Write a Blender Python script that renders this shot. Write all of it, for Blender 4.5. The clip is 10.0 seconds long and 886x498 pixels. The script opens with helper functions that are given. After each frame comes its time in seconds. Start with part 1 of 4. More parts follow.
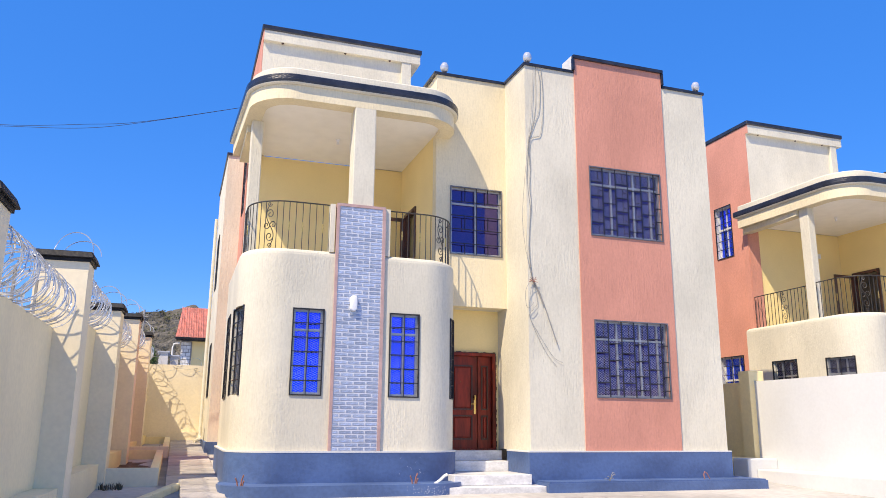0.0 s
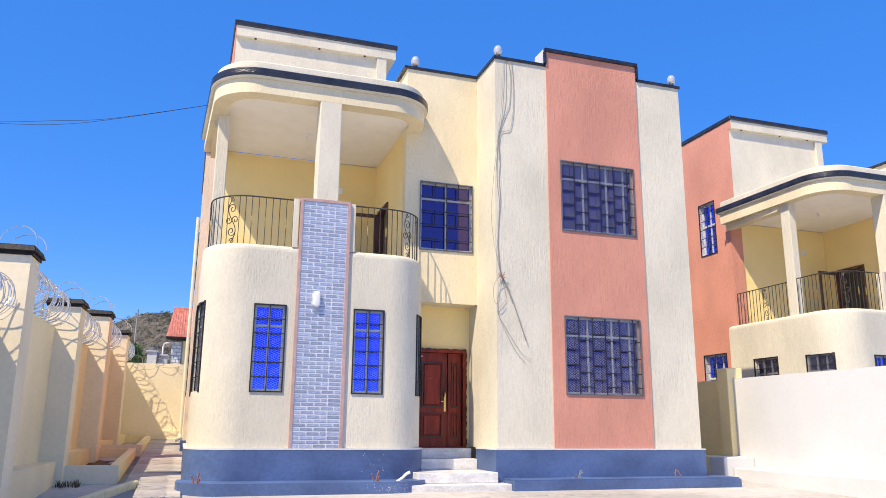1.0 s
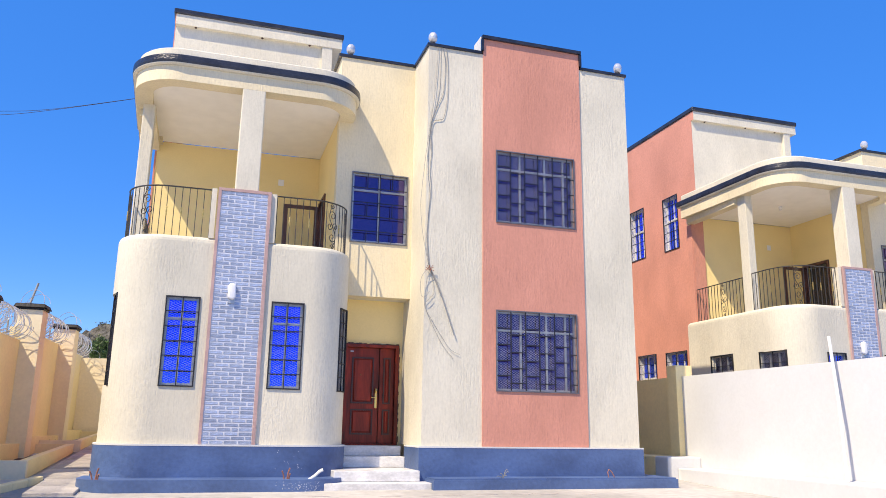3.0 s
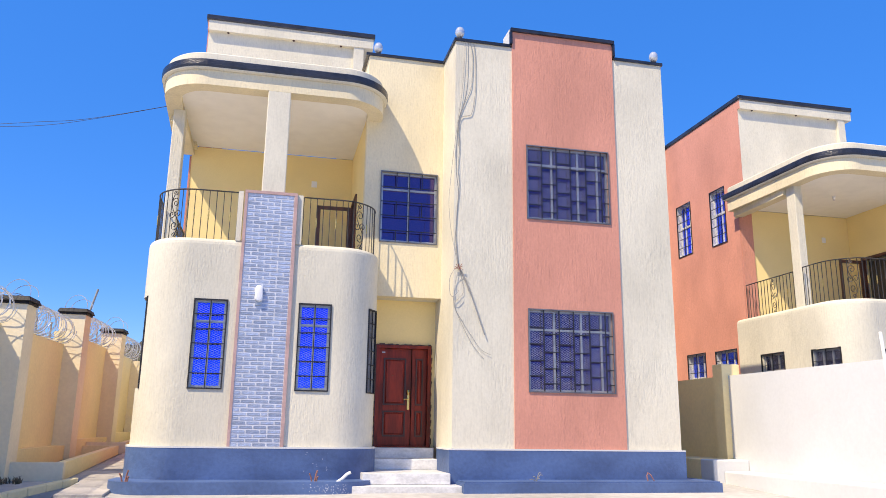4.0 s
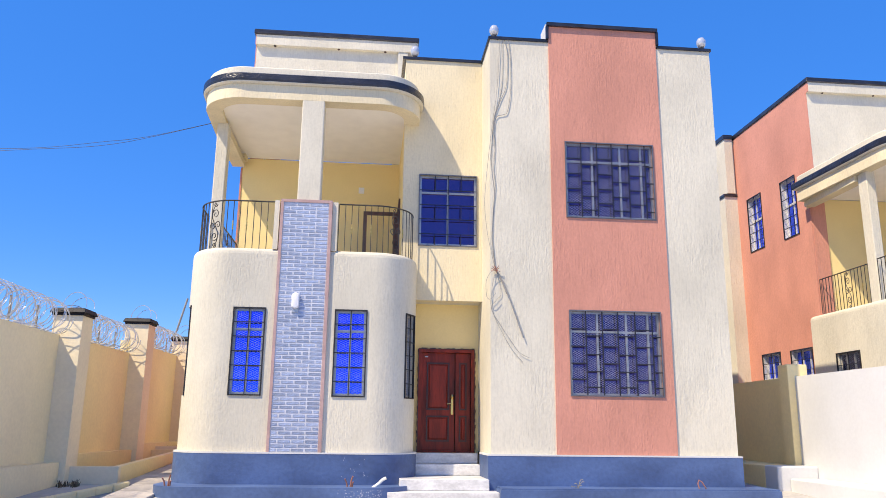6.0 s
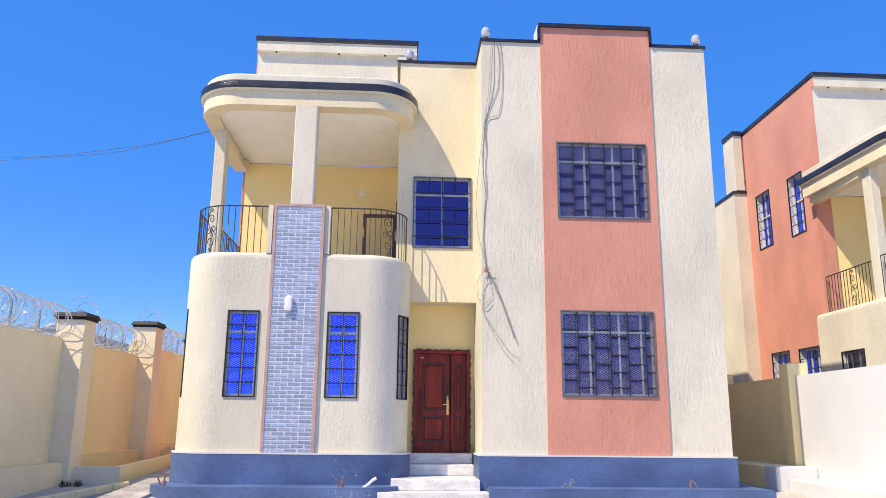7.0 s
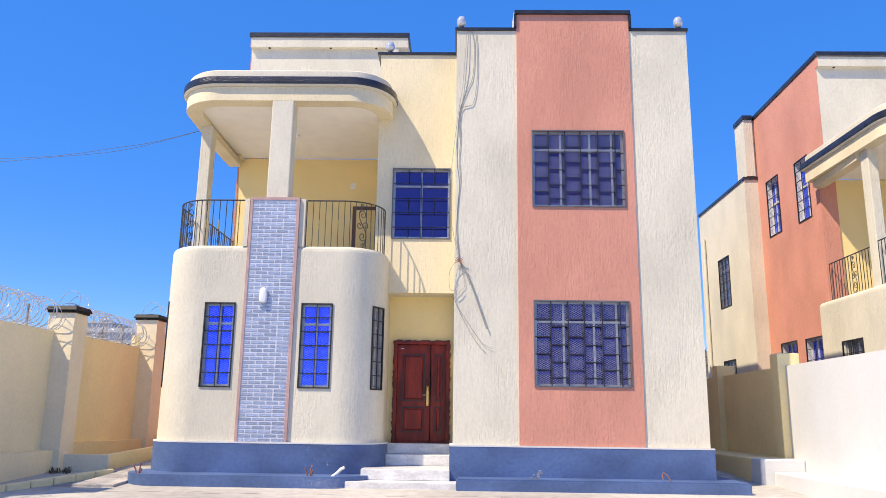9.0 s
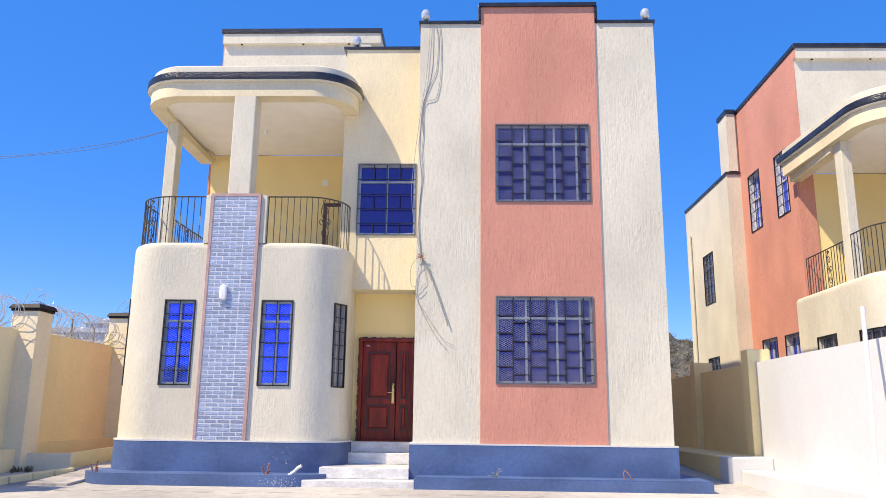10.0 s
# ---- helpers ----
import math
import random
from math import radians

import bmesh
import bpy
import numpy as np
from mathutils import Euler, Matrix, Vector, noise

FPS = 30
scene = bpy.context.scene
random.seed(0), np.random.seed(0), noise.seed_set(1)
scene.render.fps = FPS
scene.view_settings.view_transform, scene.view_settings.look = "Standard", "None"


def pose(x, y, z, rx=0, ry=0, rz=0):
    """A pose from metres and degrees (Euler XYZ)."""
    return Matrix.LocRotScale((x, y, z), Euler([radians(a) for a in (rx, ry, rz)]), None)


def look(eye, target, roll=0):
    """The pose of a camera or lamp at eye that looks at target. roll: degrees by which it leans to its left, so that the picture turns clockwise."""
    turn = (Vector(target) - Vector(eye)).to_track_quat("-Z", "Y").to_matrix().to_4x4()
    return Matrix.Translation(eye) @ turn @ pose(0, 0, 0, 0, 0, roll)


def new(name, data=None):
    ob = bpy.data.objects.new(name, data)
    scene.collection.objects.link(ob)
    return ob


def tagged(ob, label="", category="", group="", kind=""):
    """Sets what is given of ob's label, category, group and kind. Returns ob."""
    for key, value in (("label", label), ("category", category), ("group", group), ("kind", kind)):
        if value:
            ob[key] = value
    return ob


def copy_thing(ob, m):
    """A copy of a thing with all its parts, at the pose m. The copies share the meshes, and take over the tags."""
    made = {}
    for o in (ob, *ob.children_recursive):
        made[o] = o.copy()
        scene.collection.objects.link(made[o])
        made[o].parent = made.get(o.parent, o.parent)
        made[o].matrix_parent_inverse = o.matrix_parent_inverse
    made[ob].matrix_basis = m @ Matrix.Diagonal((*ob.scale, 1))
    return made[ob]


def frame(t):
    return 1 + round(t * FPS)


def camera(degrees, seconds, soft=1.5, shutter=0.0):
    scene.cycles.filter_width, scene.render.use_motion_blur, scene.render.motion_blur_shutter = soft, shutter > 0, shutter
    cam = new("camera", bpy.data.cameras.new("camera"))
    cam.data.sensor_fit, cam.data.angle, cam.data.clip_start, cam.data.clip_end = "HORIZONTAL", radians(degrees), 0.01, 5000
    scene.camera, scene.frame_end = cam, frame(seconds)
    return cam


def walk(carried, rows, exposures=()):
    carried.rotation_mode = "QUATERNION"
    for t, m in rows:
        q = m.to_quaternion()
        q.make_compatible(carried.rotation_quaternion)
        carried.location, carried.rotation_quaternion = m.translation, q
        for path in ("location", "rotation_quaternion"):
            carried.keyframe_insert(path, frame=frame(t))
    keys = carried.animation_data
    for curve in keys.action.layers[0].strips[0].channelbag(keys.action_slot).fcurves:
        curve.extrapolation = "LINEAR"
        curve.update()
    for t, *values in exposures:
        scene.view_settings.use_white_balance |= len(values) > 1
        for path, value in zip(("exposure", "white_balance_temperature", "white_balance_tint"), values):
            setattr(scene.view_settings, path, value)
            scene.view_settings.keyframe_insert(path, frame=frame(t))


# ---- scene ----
cam = camera(60.0, 10.0, soft=0.5)
PATH = [
    (0, (-0.189, -0.073, 1.544), (0.439, 1.771, 1.996), 0.5),
    (0.5, (0.249, -0.102, 1.506), (0.868, 1.746, 1.958), 0.5),
    (1, (0.693, -0.138, 1.471), (1.303, 1.711, 1.926), 0.5),
    (1.5, (1.16, -0.189, 1.468), (1.764, 1.663, 1.921), 0.6),
    (2, (1.641, -0.213, 1.448), (2.234, 1.643, 1.902), 0.7),
    (2.5, (2.171, -0.255, 1.429), (2.752, 1.603, 1.884), 0.7),
    (2.7, (2.346, -0.249, 1.443), (2.924, 1.611, 1.897), 0.8),
    (3.8, (3.157, -0.140, 1.444), (3.643, 1.746, 1.90), 0.7),
    (4, (3.264, -0.104, 1.468), (3.691, 1.797, 1.922), 0.8),
    (4.5, (3.569, -0.091, 1.518), (3.975, 1.814, 1.971), 0.9),
    (5, (3.876, -0.052, 1.511), (4.238, 1.862, 1.965), 0.7),
    (5.5, (4.163, -0.044, 1.537), (4.409, 1.888, 1.989), 0.8),
    (6, (4.483, -0.117, 1.55), (4.665, 1.823, 2.005), 0.7),
    (7.5, (5.672, -0.354, 1.598), (5.713, 1.594, 2.047), 0.6),
    (8, (6.021, -0.377, 1.605), (5.999, 1.573, 2.047), 0.7),
    (8.5, (6.44, -0.348, 1.575), (6.408, 1.604, 2.011), 0.8),
    (9, (6.948, -0.315, 1.555), (6.905, 1.637, 1.988), 0.8),
    (9.5, (7.392, -0.249, 1.537), (7.338, 1.703, 1.969), 0.9),
    (10, (7.91, -0.09, 1.529), (7.841, 1.861, 1.961), 0.7),
]
walk(cam, [(t, look(eye, target, roll)) for t, eye, target, roll in PATH], exposures=[(0, 0.38, 7400, 11.5), (10, 0.38, 7400, 11.5)])


# ---- light ----
SUN = Vector((-1.56, -1.0, 2.5)).normalized()   # towards the sun
world = bpy.data.worlds.new("world")
scene.world = world
world.use_nodes = True
wn = world.node_tree
sky = wn.nodes.new("ShaderNodeTexSky")
sky.sky_type = "NISHITA"
sky.sun_disc = False
sky.sun_elevation = math.asin(SUN.z)
sky.sun_rotation = math.atan2(SUN.x, SUN.y)
sky.air_density, sky.dust_density, sky.ozone_density = 1.0, 0.8, 3.0
sky.altitude = 1400
tone = wn.nodes.new("ShaderNodeHueSaturation")
tone.inputs["Hue"].default_value, tone.inputs["Saturation"].default_value, tone.inputs["Value"].default_value = 0.515, 1.42, 1.25
wn.links.new(sky.outputs[0], tone.inputs["Color"])
haze = wn.nodes.new("ShaderNodeMix")
haze.data_type = "RGBA"
haze.inputs["Factor"].default_value = 0.5
haze.inputs["B"].default_value = (0.38, 1.8, 6.1, 1)
wn.links.new(tone.outputs[0], haze.inputs["A"])
wn.links.new(haze.outputs["Result"], wn.nodes["Background"].inputs[0])
wn.nodes["Background"].inputs[1].default_value = 0.15
sun_data = bpy.data.lights.new("sun", "SUN")
sun_data.energy, sun_data.angle, sun_data.color = 4.75, radians(0.5), (1.0, 0.91, 0.74)
sun_lamp = new("sun", sun_data)
sun_lamp.matrix_world = look((0, 0, 40), Vector((0, 0, 40)) - SUN)


# ---- materials ----
def mat(name, color, rough=0.6, metal=0.0, vary=0.06, scale=(3, 3, 3), fine=(40, 40, 40), bump=0.0, dist=0.01, spec=0.5, dirt=None, per_piece=0.0, coat=0.0, comb=None):
    """Principled paint with broad stains, fine grain and relief."""
    m = bpy.data.materials.new(name)
    m.use_nodes = True
    n, l = m.node_tree.nodes, m.node_tree.links
    b = n["Principled BSDF"]
    b.inputs["Roughness"].default_value, b.inputs["Metallic"].default_value = rough, metal
    b.inputs["Specular IOR Level"].default_value = spec
    b.inputs["Coat Weight"].default_value = coat
    tc = n.new("ShaderNodeTexCoord")

    def tex(sc, detail):
        mp = n.new("ShaderNodeMapping")
        mp.inputs["Scale"].default_value = sc
        l.new(tc.outputs["Object"], mp.inputs[0])
        t = n.new("ShaderNodeTexNoise")
        t.inputs["Scale"].default_value = 1.0
        t.inputs["Detail"].default_value = detail
        l.new(mp.outputs[0], t.inputs["Vector"])
        return t

    big, small = tex(scale, 4), tex(fine, 3)
    ramp = n.new("ShaderNodeMix")
    ramp.data_type = "RGBA"
    c = Vector(color[:3])
    lo = Vector(dirt) if dirt else c * (1 - 2.2 * vary)
    ramp.inputs["A"].default_value = (*lo, 1)
    ramp.inputs["B"].default_value = (*[min(1, v) for v in c * (1 + 0.6 * vary)], 1)
    mr = n.new("ShaderNodeMapRange")
    mr.inputs["From Min"].default_value, mr.inputs["From Max"].default_value = 0.3, 0.62
    l.new(big.outputs[0], mr.inputs[0])
    l.new(mr.outputs[0], ramp.inputs["Factor"])
    mul = n.new("ShaderNodeMix")
    mul.data_type, mul.blend_type = "RGBA", "MULTIPLY"
    mul.inputs["Factor"].default_value = 1.0
    grain = n.new("ShaderNodeMapRange")
    grain.inputs["From Min"].default_value, grain.inputs["From Max"].default_value = 0.3, 0.7
    grain.inputs["To Min"].default_value, grain.inputs["To Max"].default_value = 1 - vary, 1 + vary * 0.5
    l.new(small.outputs[0], grain.inputs[0])
    l.new(ramp.outputs["Result"], mul.inputs["A"])
    l.new(grain.outputs[0], mul.inputs["B"])
    out = mul.outputs["Result"]
    if per_piece:
        info = n.new("ShaderNodeObjectInfo")
        pr = n.new("ShaderNodeMapRange")
        pr.inputs["To Min"].default_value, pr.inputs["To Max"].default_value = 1 - per_piece, 1 + per_piece
        l.new(info.outputs["Random"], pr.inputs[0])
        m2 = n.new("ShaderNodeMix")
        m2.data_type, m2.blend_type = "RGBA", "MULTIPLY"
        m2.inputs["Factor"].default_value = 1.0
        l.new(out, m2.inputs["A"])
        l.new(pr.outputs[0], m2.inputs["B"])
        out = m2.outputs["Result"]
    l.new(out, b.inputs["Base Color"])
    if bump:
        bp = n.new("ShaderNodeBump")
        bp.inputs["Strength"].default_value, bp.inputs["Distance"].default_value = bump, dist
        height = small.outputs[0]
        if comb:
            streak = tex(comb, 2)
            streak.inputs["Distortion"].default_value = 0.25
            ad = n.new("ShaderNodeMath")
            ad.operation = "MULTIPLY_ADD"
            ad.inputs[1].default_value = 0.9
            l.new(streak.outputs[0], ad.inputs[0])
            l.new(small.outputs[0], ad.inputs[2])
            height = ad.outputs[0]
            # trowel ridges: shade in the combed coat's recesses, multiplied into the colour
            hollow_shade = n.new("ShaderNodeMapRange")
            hollow_shade.inputs["From Min"].default_value, hollow_shade.inputs["From Max"].default_value = 0.28, 0.5
            hollow_shade.inputs["To Min"].default_value, hollow_shade.inputs["To Max"].default_value = 0.92, 1.0
            l.new(streak.outputs[0], hollow_shade.inputs[0])
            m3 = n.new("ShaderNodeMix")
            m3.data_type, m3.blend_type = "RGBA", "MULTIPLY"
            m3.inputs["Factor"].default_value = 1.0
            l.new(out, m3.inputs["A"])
            l.new(hollow_shade.outputs[0], m3.inputs["B"])
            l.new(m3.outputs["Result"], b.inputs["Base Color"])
            patch = n.new("ShaderNodeMapRange")
            patch.inputs["From Min"].default_value, patch.inputs["From Max"].default_value = 0.32, 0.62
            patch.inputs["To Min"].default_value, patch.inputs["To Max"].default_value = 0.25 * bump, 1.5 * bump
            l.new(tex((1.7, 1.7, 1.1), 3).outputs[0], patch.inputs[0])
            l.new(patch.outputs[0], bp.inputs["Strength"])
        l.new(height, bp.inputs["Height"])
        l.new(bp.outputs[0], b.inputs["Normal"])
    return m


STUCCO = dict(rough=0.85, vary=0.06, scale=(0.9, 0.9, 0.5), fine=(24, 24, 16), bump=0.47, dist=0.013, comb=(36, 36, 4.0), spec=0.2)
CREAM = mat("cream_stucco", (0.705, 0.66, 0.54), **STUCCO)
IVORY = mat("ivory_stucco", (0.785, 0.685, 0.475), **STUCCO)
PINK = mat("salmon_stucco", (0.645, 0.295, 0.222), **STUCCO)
YELLOW = mat("pale_yellow_paint", (0.91, 0.72, 0.35), rough=0.7, vary=0.03, scale=(0.7, 0.7, 0.7), fine=(30, 30, 30), bump=0.15, dist=0.005, spec=0.2)
WHITE = mat("white_ceiling_paint", (0.90, 0.87, 0.82), rough=0.8, vary=0.02, spec=0.2)
BLACK = mat("black_gloss_paint", (0.026, 0.028, 0.04), rough=0.3, vary=0.25, fine=(20, 20, 34), bump=0.55, dist=0.02, coat=0.1)
BLUE = mat("slate_blue_paint", (0.078, 0.14, 0.305), rough=0.55, vary=0.12, scale=(1.1, 1.1, 1.6), fine=(14, 14, 14), bump=0.5, dist=0.014, dirt=(0.052, 0.094, 0.215))
MARBLE = mat("pale_marble", (0.72, 0.71, 0.70), rough=0.4, vary=0.1, scale=(4, 4, 9), fine=(22, 22, 30), bump=0.05)
CONCRETE = mat("pale_concrete", (0.60, 0.58, 0.56), rough=0.9, vary=0.12, scale=(1.2, 1.2, 1.2), fine=(25, 25, 25), bump=0.4, dist=0.01)
WALLPAINT = mat("ochre_wall_paint", (0.92, 0.77, 0.44), rough=0.8, vary=0.05, scale=(0.6, 0.6, 0.5), fine=(14, 14, 14), bump=0.2, dist=0.01, spec=0.2)
PALEWALL = mat("pale_ochre_wall_tone", (0.92, 0.78, 0.50), rough=0.8, vary=0.05, scale=(0.6, 0.6, 0.5), fine=(14, 14, 14), bump=0.2, dist=0.01, spec=0.2)
# pale cream of rear wall and planter; on piers, sunlit ochre lightened in the colour
PIERPALE = mat("pale_cream_and_sun_paled_ochre", (0.87, 0.76, 0.55), rough=0.8, vary=0.05, scale=(0.6, 0.6, 0.5), fine=(14, 14, 14), bump=0.2, dist=0.01, spec=0.2)
# warm tone of the shaded right wall, put into the colour
SHADETAN = mat("shaded_wall_tan", (0.95, 0.76, 0.40), rough=0.8, vary=0.05, scale=(0.6, 0.6, 0.5), fine=(14, 14, 14), bump=0.2, dist=0.01, spec=0.2)
WHITEWALL = mat("white_wall_paint", (0.655, 0.66, 0.665), rough=0.8, vary=0.03, scale=(0.6, 0.6, 0.5), fine=(14, 14, 14), bump=0.2, dist=0.01, spec=0.2)
GROUT = mat("white_grout", (0.62, 0.64, 0.71), rough=0.8, vary=0.06, fine=(40, 40, 40), bump=0.2)
BRICK = mat("grey_blue_clinker", (0.35, 0.425, 0.60), rough=0.45, vary=0.22, scale=(9, 9, 9), fine=(60, 60, 60), bump=0.3, dist=0.004, per_piece=0.22)
PINKTRIM = mat("dusty_pink_trim", (0.50, 0.33, 0.31), rough=0.8, vary=0.08, fine=(20, 20, 20), bump=0.3)
IRON = mat("dark_iron", (0.03, 0.03, 0.036), rough=0.5, metal=0.3, vary=0.2)
PALEMESH = mat("pale_expanded_metal", (0.36, 0.36, 0.39), rough=0.5, metal=0.3, vary=0.15)
MESH = mat("grey_expanded_metal", (0.30, 0.32, 0.42), rough=0.5, metal=0.3, vary=0.15)
FRAME = mat("grey_aluminium", (0.45, 0.46, 0.48), rough=0.4, metal=0.6, vary=0.08)
GOLD = mat("gold_paint", (0.62, 0.45, 0.16), rough=0.3, metal=0.8, vary=0.1)
WOOD = mat("red_brown_lacquer", (0.25, 0.026, 0.012), rough=0.42, vary=0.3, scale=(5, 5, 1.0), fine=(60, 60, 6), bump=0.05, coat=0.05, spec=0.3)
BROWN = mat("brown_stained_wood", (0.13, 0.055, 0.04), rough=0.45, vary=0.2, scale=(6, 6, 1.2))
FLOORTILE = mat("pale_floor_tile", (0.78, 0.74, 0.68), rough=0.35, vary=0.06)
DARKWOOD = mat("dark_groove_lacquer", (0.05, 0.012, 0.01), rough=0.35, vary=0.2)
BRASS = mat("brass", (0.72, 0.50, 0.18), rough=0.25, metal=1.0, vary=0.1)
CABLE = mat("grey_cable", (0.3, 0.29, 0.27), rough=0.6, vary=0.1)
COPPER = mat("orange_conduit", (0.44, 0.19, 0.13), rough=0.5, vary=0.15)
PVC = mat("white_plastic_pipe", (0.8, 0.79, 0.75), rough=0.4, vary=0.03)
RAILIRON = mat("weathered_rail_iron", (0.085, 0.075, 0.065), rough=0.45, metal=0.4, vary=0.3)
MIDGREY = mat("grey_steel_paint", (0.17, 0.17, 0.19), rough=0.45, metal=0.4, vary=0.15)
CAPPAINT = mat("black_cap_paint", (0.014, 0.014, 0.018), rough=0.6, vary=0.3, fine=(14, 14, 14), bump=0.5, dist=0.02, spec=0.3)
STEEL = mat("galvanised_steel", (0.62, 0.63, 0.64), rough=0.35, metal=0.7, vary=0.1)
GREEN = mat("green_leaf", (0.12, 0.215, 0.05), rough=0.6, vary=0.3, per_piece=0.3)
DRYLEAF = mat("dry_grass", (0.20, 0.15, 0.09), rough=0.8, vary=0.3)
SOIL = mat("brown_soil", (0.16, 0.10, 0.06), rough=0.95, vary=0.25, fine=(12, 12, 12), bump=0.8, dist=0.03)
PAVING = mat("grey_paving", (0.47, 0.43, 0.395), rough=0.9, vary=0.15, scale=(1.5, 1.5, 1.5), fine=(30, 30, 30), bump=0.4, per_piece=0.12)
ROOFRED = mat("red_metal_roof", (0.80, 0.33, 0.24), rough=0.5, vary=0.1)
HILL = mat("dry_scrub_hill", (0.15, 0.134, 0.108), rough=0.95, vary=0.42, scale=(0.45, 0.45, 0.45), fine=(2.6, 2.6, 2.6), bump=1.0, dist=0.7, dirt=(0.06, 0.055, 0.038))
GROUNDM = mat("dusty_ground", (0.48, 0.455, 0.42), rough=0.95, vary=0.15, scale=(0.3, 0.3, 0.3), fine=(6, 6, 6), bump=0.4, dist=0.02)
FARWHITE = mat("far_grey_paint", (0.42, 0.45, 0.51), rough=0.8, vary=0.1, scale=(0.5, 0.5, 0.5))
BLOCKGREY = mat("white_cement_block", (0.80, 0.79, 0.77), rough=0.9, vary=0.1)


def glass(name, tint, metal, coat=0.6):
    m = bpy.data.materials.new(name)
    m.use_nodes = True
    b = m.node_tree.nodes["Principled BSDF"]
    b.inputs["Base Color"].default_value = (*tint, 1)
    b.inputs["Metallic"].default_value, b.inputs["Roughness"].default_value = metal, 0.06
    b.inputs["Coat Weight"].default_value, b.inputs["Coat Roughness"].default_value = coat, 0.03
    return m


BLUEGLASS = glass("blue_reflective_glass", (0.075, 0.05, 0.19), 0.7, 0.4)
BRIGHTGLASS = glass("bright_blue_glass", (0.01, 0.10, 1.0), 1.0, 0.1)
# the pale reflection of the opposite wall is put into the tint
REFLECTGLASS = glass("pale_reflection_tint_glass", (0.62, 0.62, 0.66), 0.6)
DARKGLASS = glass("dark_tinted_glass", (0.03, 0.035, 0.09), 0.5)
LAMPGLASS = glass("clear_lamp_glass", (0.6, 0.61, 0.63), 0.35)
OPAL = mat("opal_lamp_cover", (0.82, 0.82, 0.84), rough=0.3, vary=0.02)
# darkness of an unlit room, put into a sheet's colour
DARKROOM = mat("dark_room_shade", (0.10, 0.08, 0.06), rough=0.9, vary=0.1)


# ---- mesh helpers ----
def box(bm, x0, y0, z0, x1, y1, z1, m=None):
    r = bmesh.ops.create_cube(bm, size=1.0, matrix=Matrix.Translation(((x0 + x1) / 2, (y0 + y1) / 2, (z0 + z1) / 2)) @ Matrix.Diagonal((x1 - x0, y1 - y0, z1 - z0, 1)))
    if m is not None:
        bmesh.ops.transform(bm, matrix=m, verts=r["verts"])
    return r["verts"]


def bevelled(bm, w=0.01, seg=2):
    bmesh.ops.bevel(bm, geom=bm.edges[:], offset=w, segments=seg, affect="EDGES", profile=0.5)
    return bm


def bar(bm, a, b, r=0.008, sides=6, r2=None):
    a, b = Vector(a), Vector(b)
    d = b - a
    if d.length < 1e-6:
        return
    m = Matrix.Translation((a + b) / 2) @ d.to_track_quat("Z", "Y").to_matrix().to_4x4()
    bmesh.ops.create_cone(bm, cap_ends=True, segments=sides, radius1=r, radius2=r if r2 is None else r2, depth=d.length, matrix=m)


def tube(bm, pts, r=0.01, sides=6):
    """A round tube along points."""
    pts = [Vector(p) for p in pts]
    rings, up = [], Vector((0.13, 0.31, 0.94)).normalized()
    for i, p in enumerate(pts):
        d = (pts[min(i + 1, len(pts) - 1)] - pts[max(i - 1, 0)]).normalized()
        u = d.cross(up)
        if u.length < 1e-3:
            u = d.cross(Vector((1, 0, 0)))
        u.normalize()
        v = d.cross(u)
        rings.append([bm.verts.new(p + r * (math.cos(k * math.tau / sides) * u + math.sin(k * math.tau / sides) * v)) for k in range(sides)])
    for a, b in zip(rings, rings[1:]):
        for k in range(sides):
            bm.faces.new((a[k], a[(k + 1) % sides], b[(k + 1) % sides], b[k]))
    bm.faces.new(rings[0][::-1])
    bm.faces.new(rings[-1])


def lathe(bm, profile, at=(0, 0, 0), sides=16):
    """A turned form from (radius, height) pairs."""
    at = Vector(at)
    rings = [[bm.verts.new(at + Vector((r * math.cos(k * math.tau / sides), r * math.sin(k * math.tau / sides), z))) for k in range(sides)] for r, z in profile]
    for a, b in zip(rings, rings[1:]):
        for k in range(sides):
            bm.faces.new((a[k], a[(k + 1) % sides], b[(k + 1) % sides], b[k]))
    bm.faces.new(rings[0][::-1])
    bm.faces.new(rings[-1])


def mesh_of(name, bm, material, smooth=False):
    bmesh.ops.recalc_face_normals(bm, faces=bm.faces[:])
    me = bpy.data.meshes.new(name)
    bm.to_mesh(me)
    bm.free()
    me.materials.append(material)
    if smooth:
        for p in me.polygons:
            p.use_smooth = True
    return me


def part(name, bm, material, parent=None, label="", smooth=False):
    ob = new(name, mesh_of(name, bm, material, smooth) if isinstance(bm, bmesh.types.BMesh) else bm)
    ob.parent = parent
    return tagged(ob, label)


def thing(name, label, category, group="", at=None):
    ob = new(name)
    ob.empty_display_size = 0.1
    if at:
        ob.matrix_basis = pose(*at)
    return tagged(ob, label, category, group)


def structure(name, bm, material, label, smooth=False):
    return tagged(part(name, bm, material, None, label, smooth), "", name.split("_")[0], "", "structure")


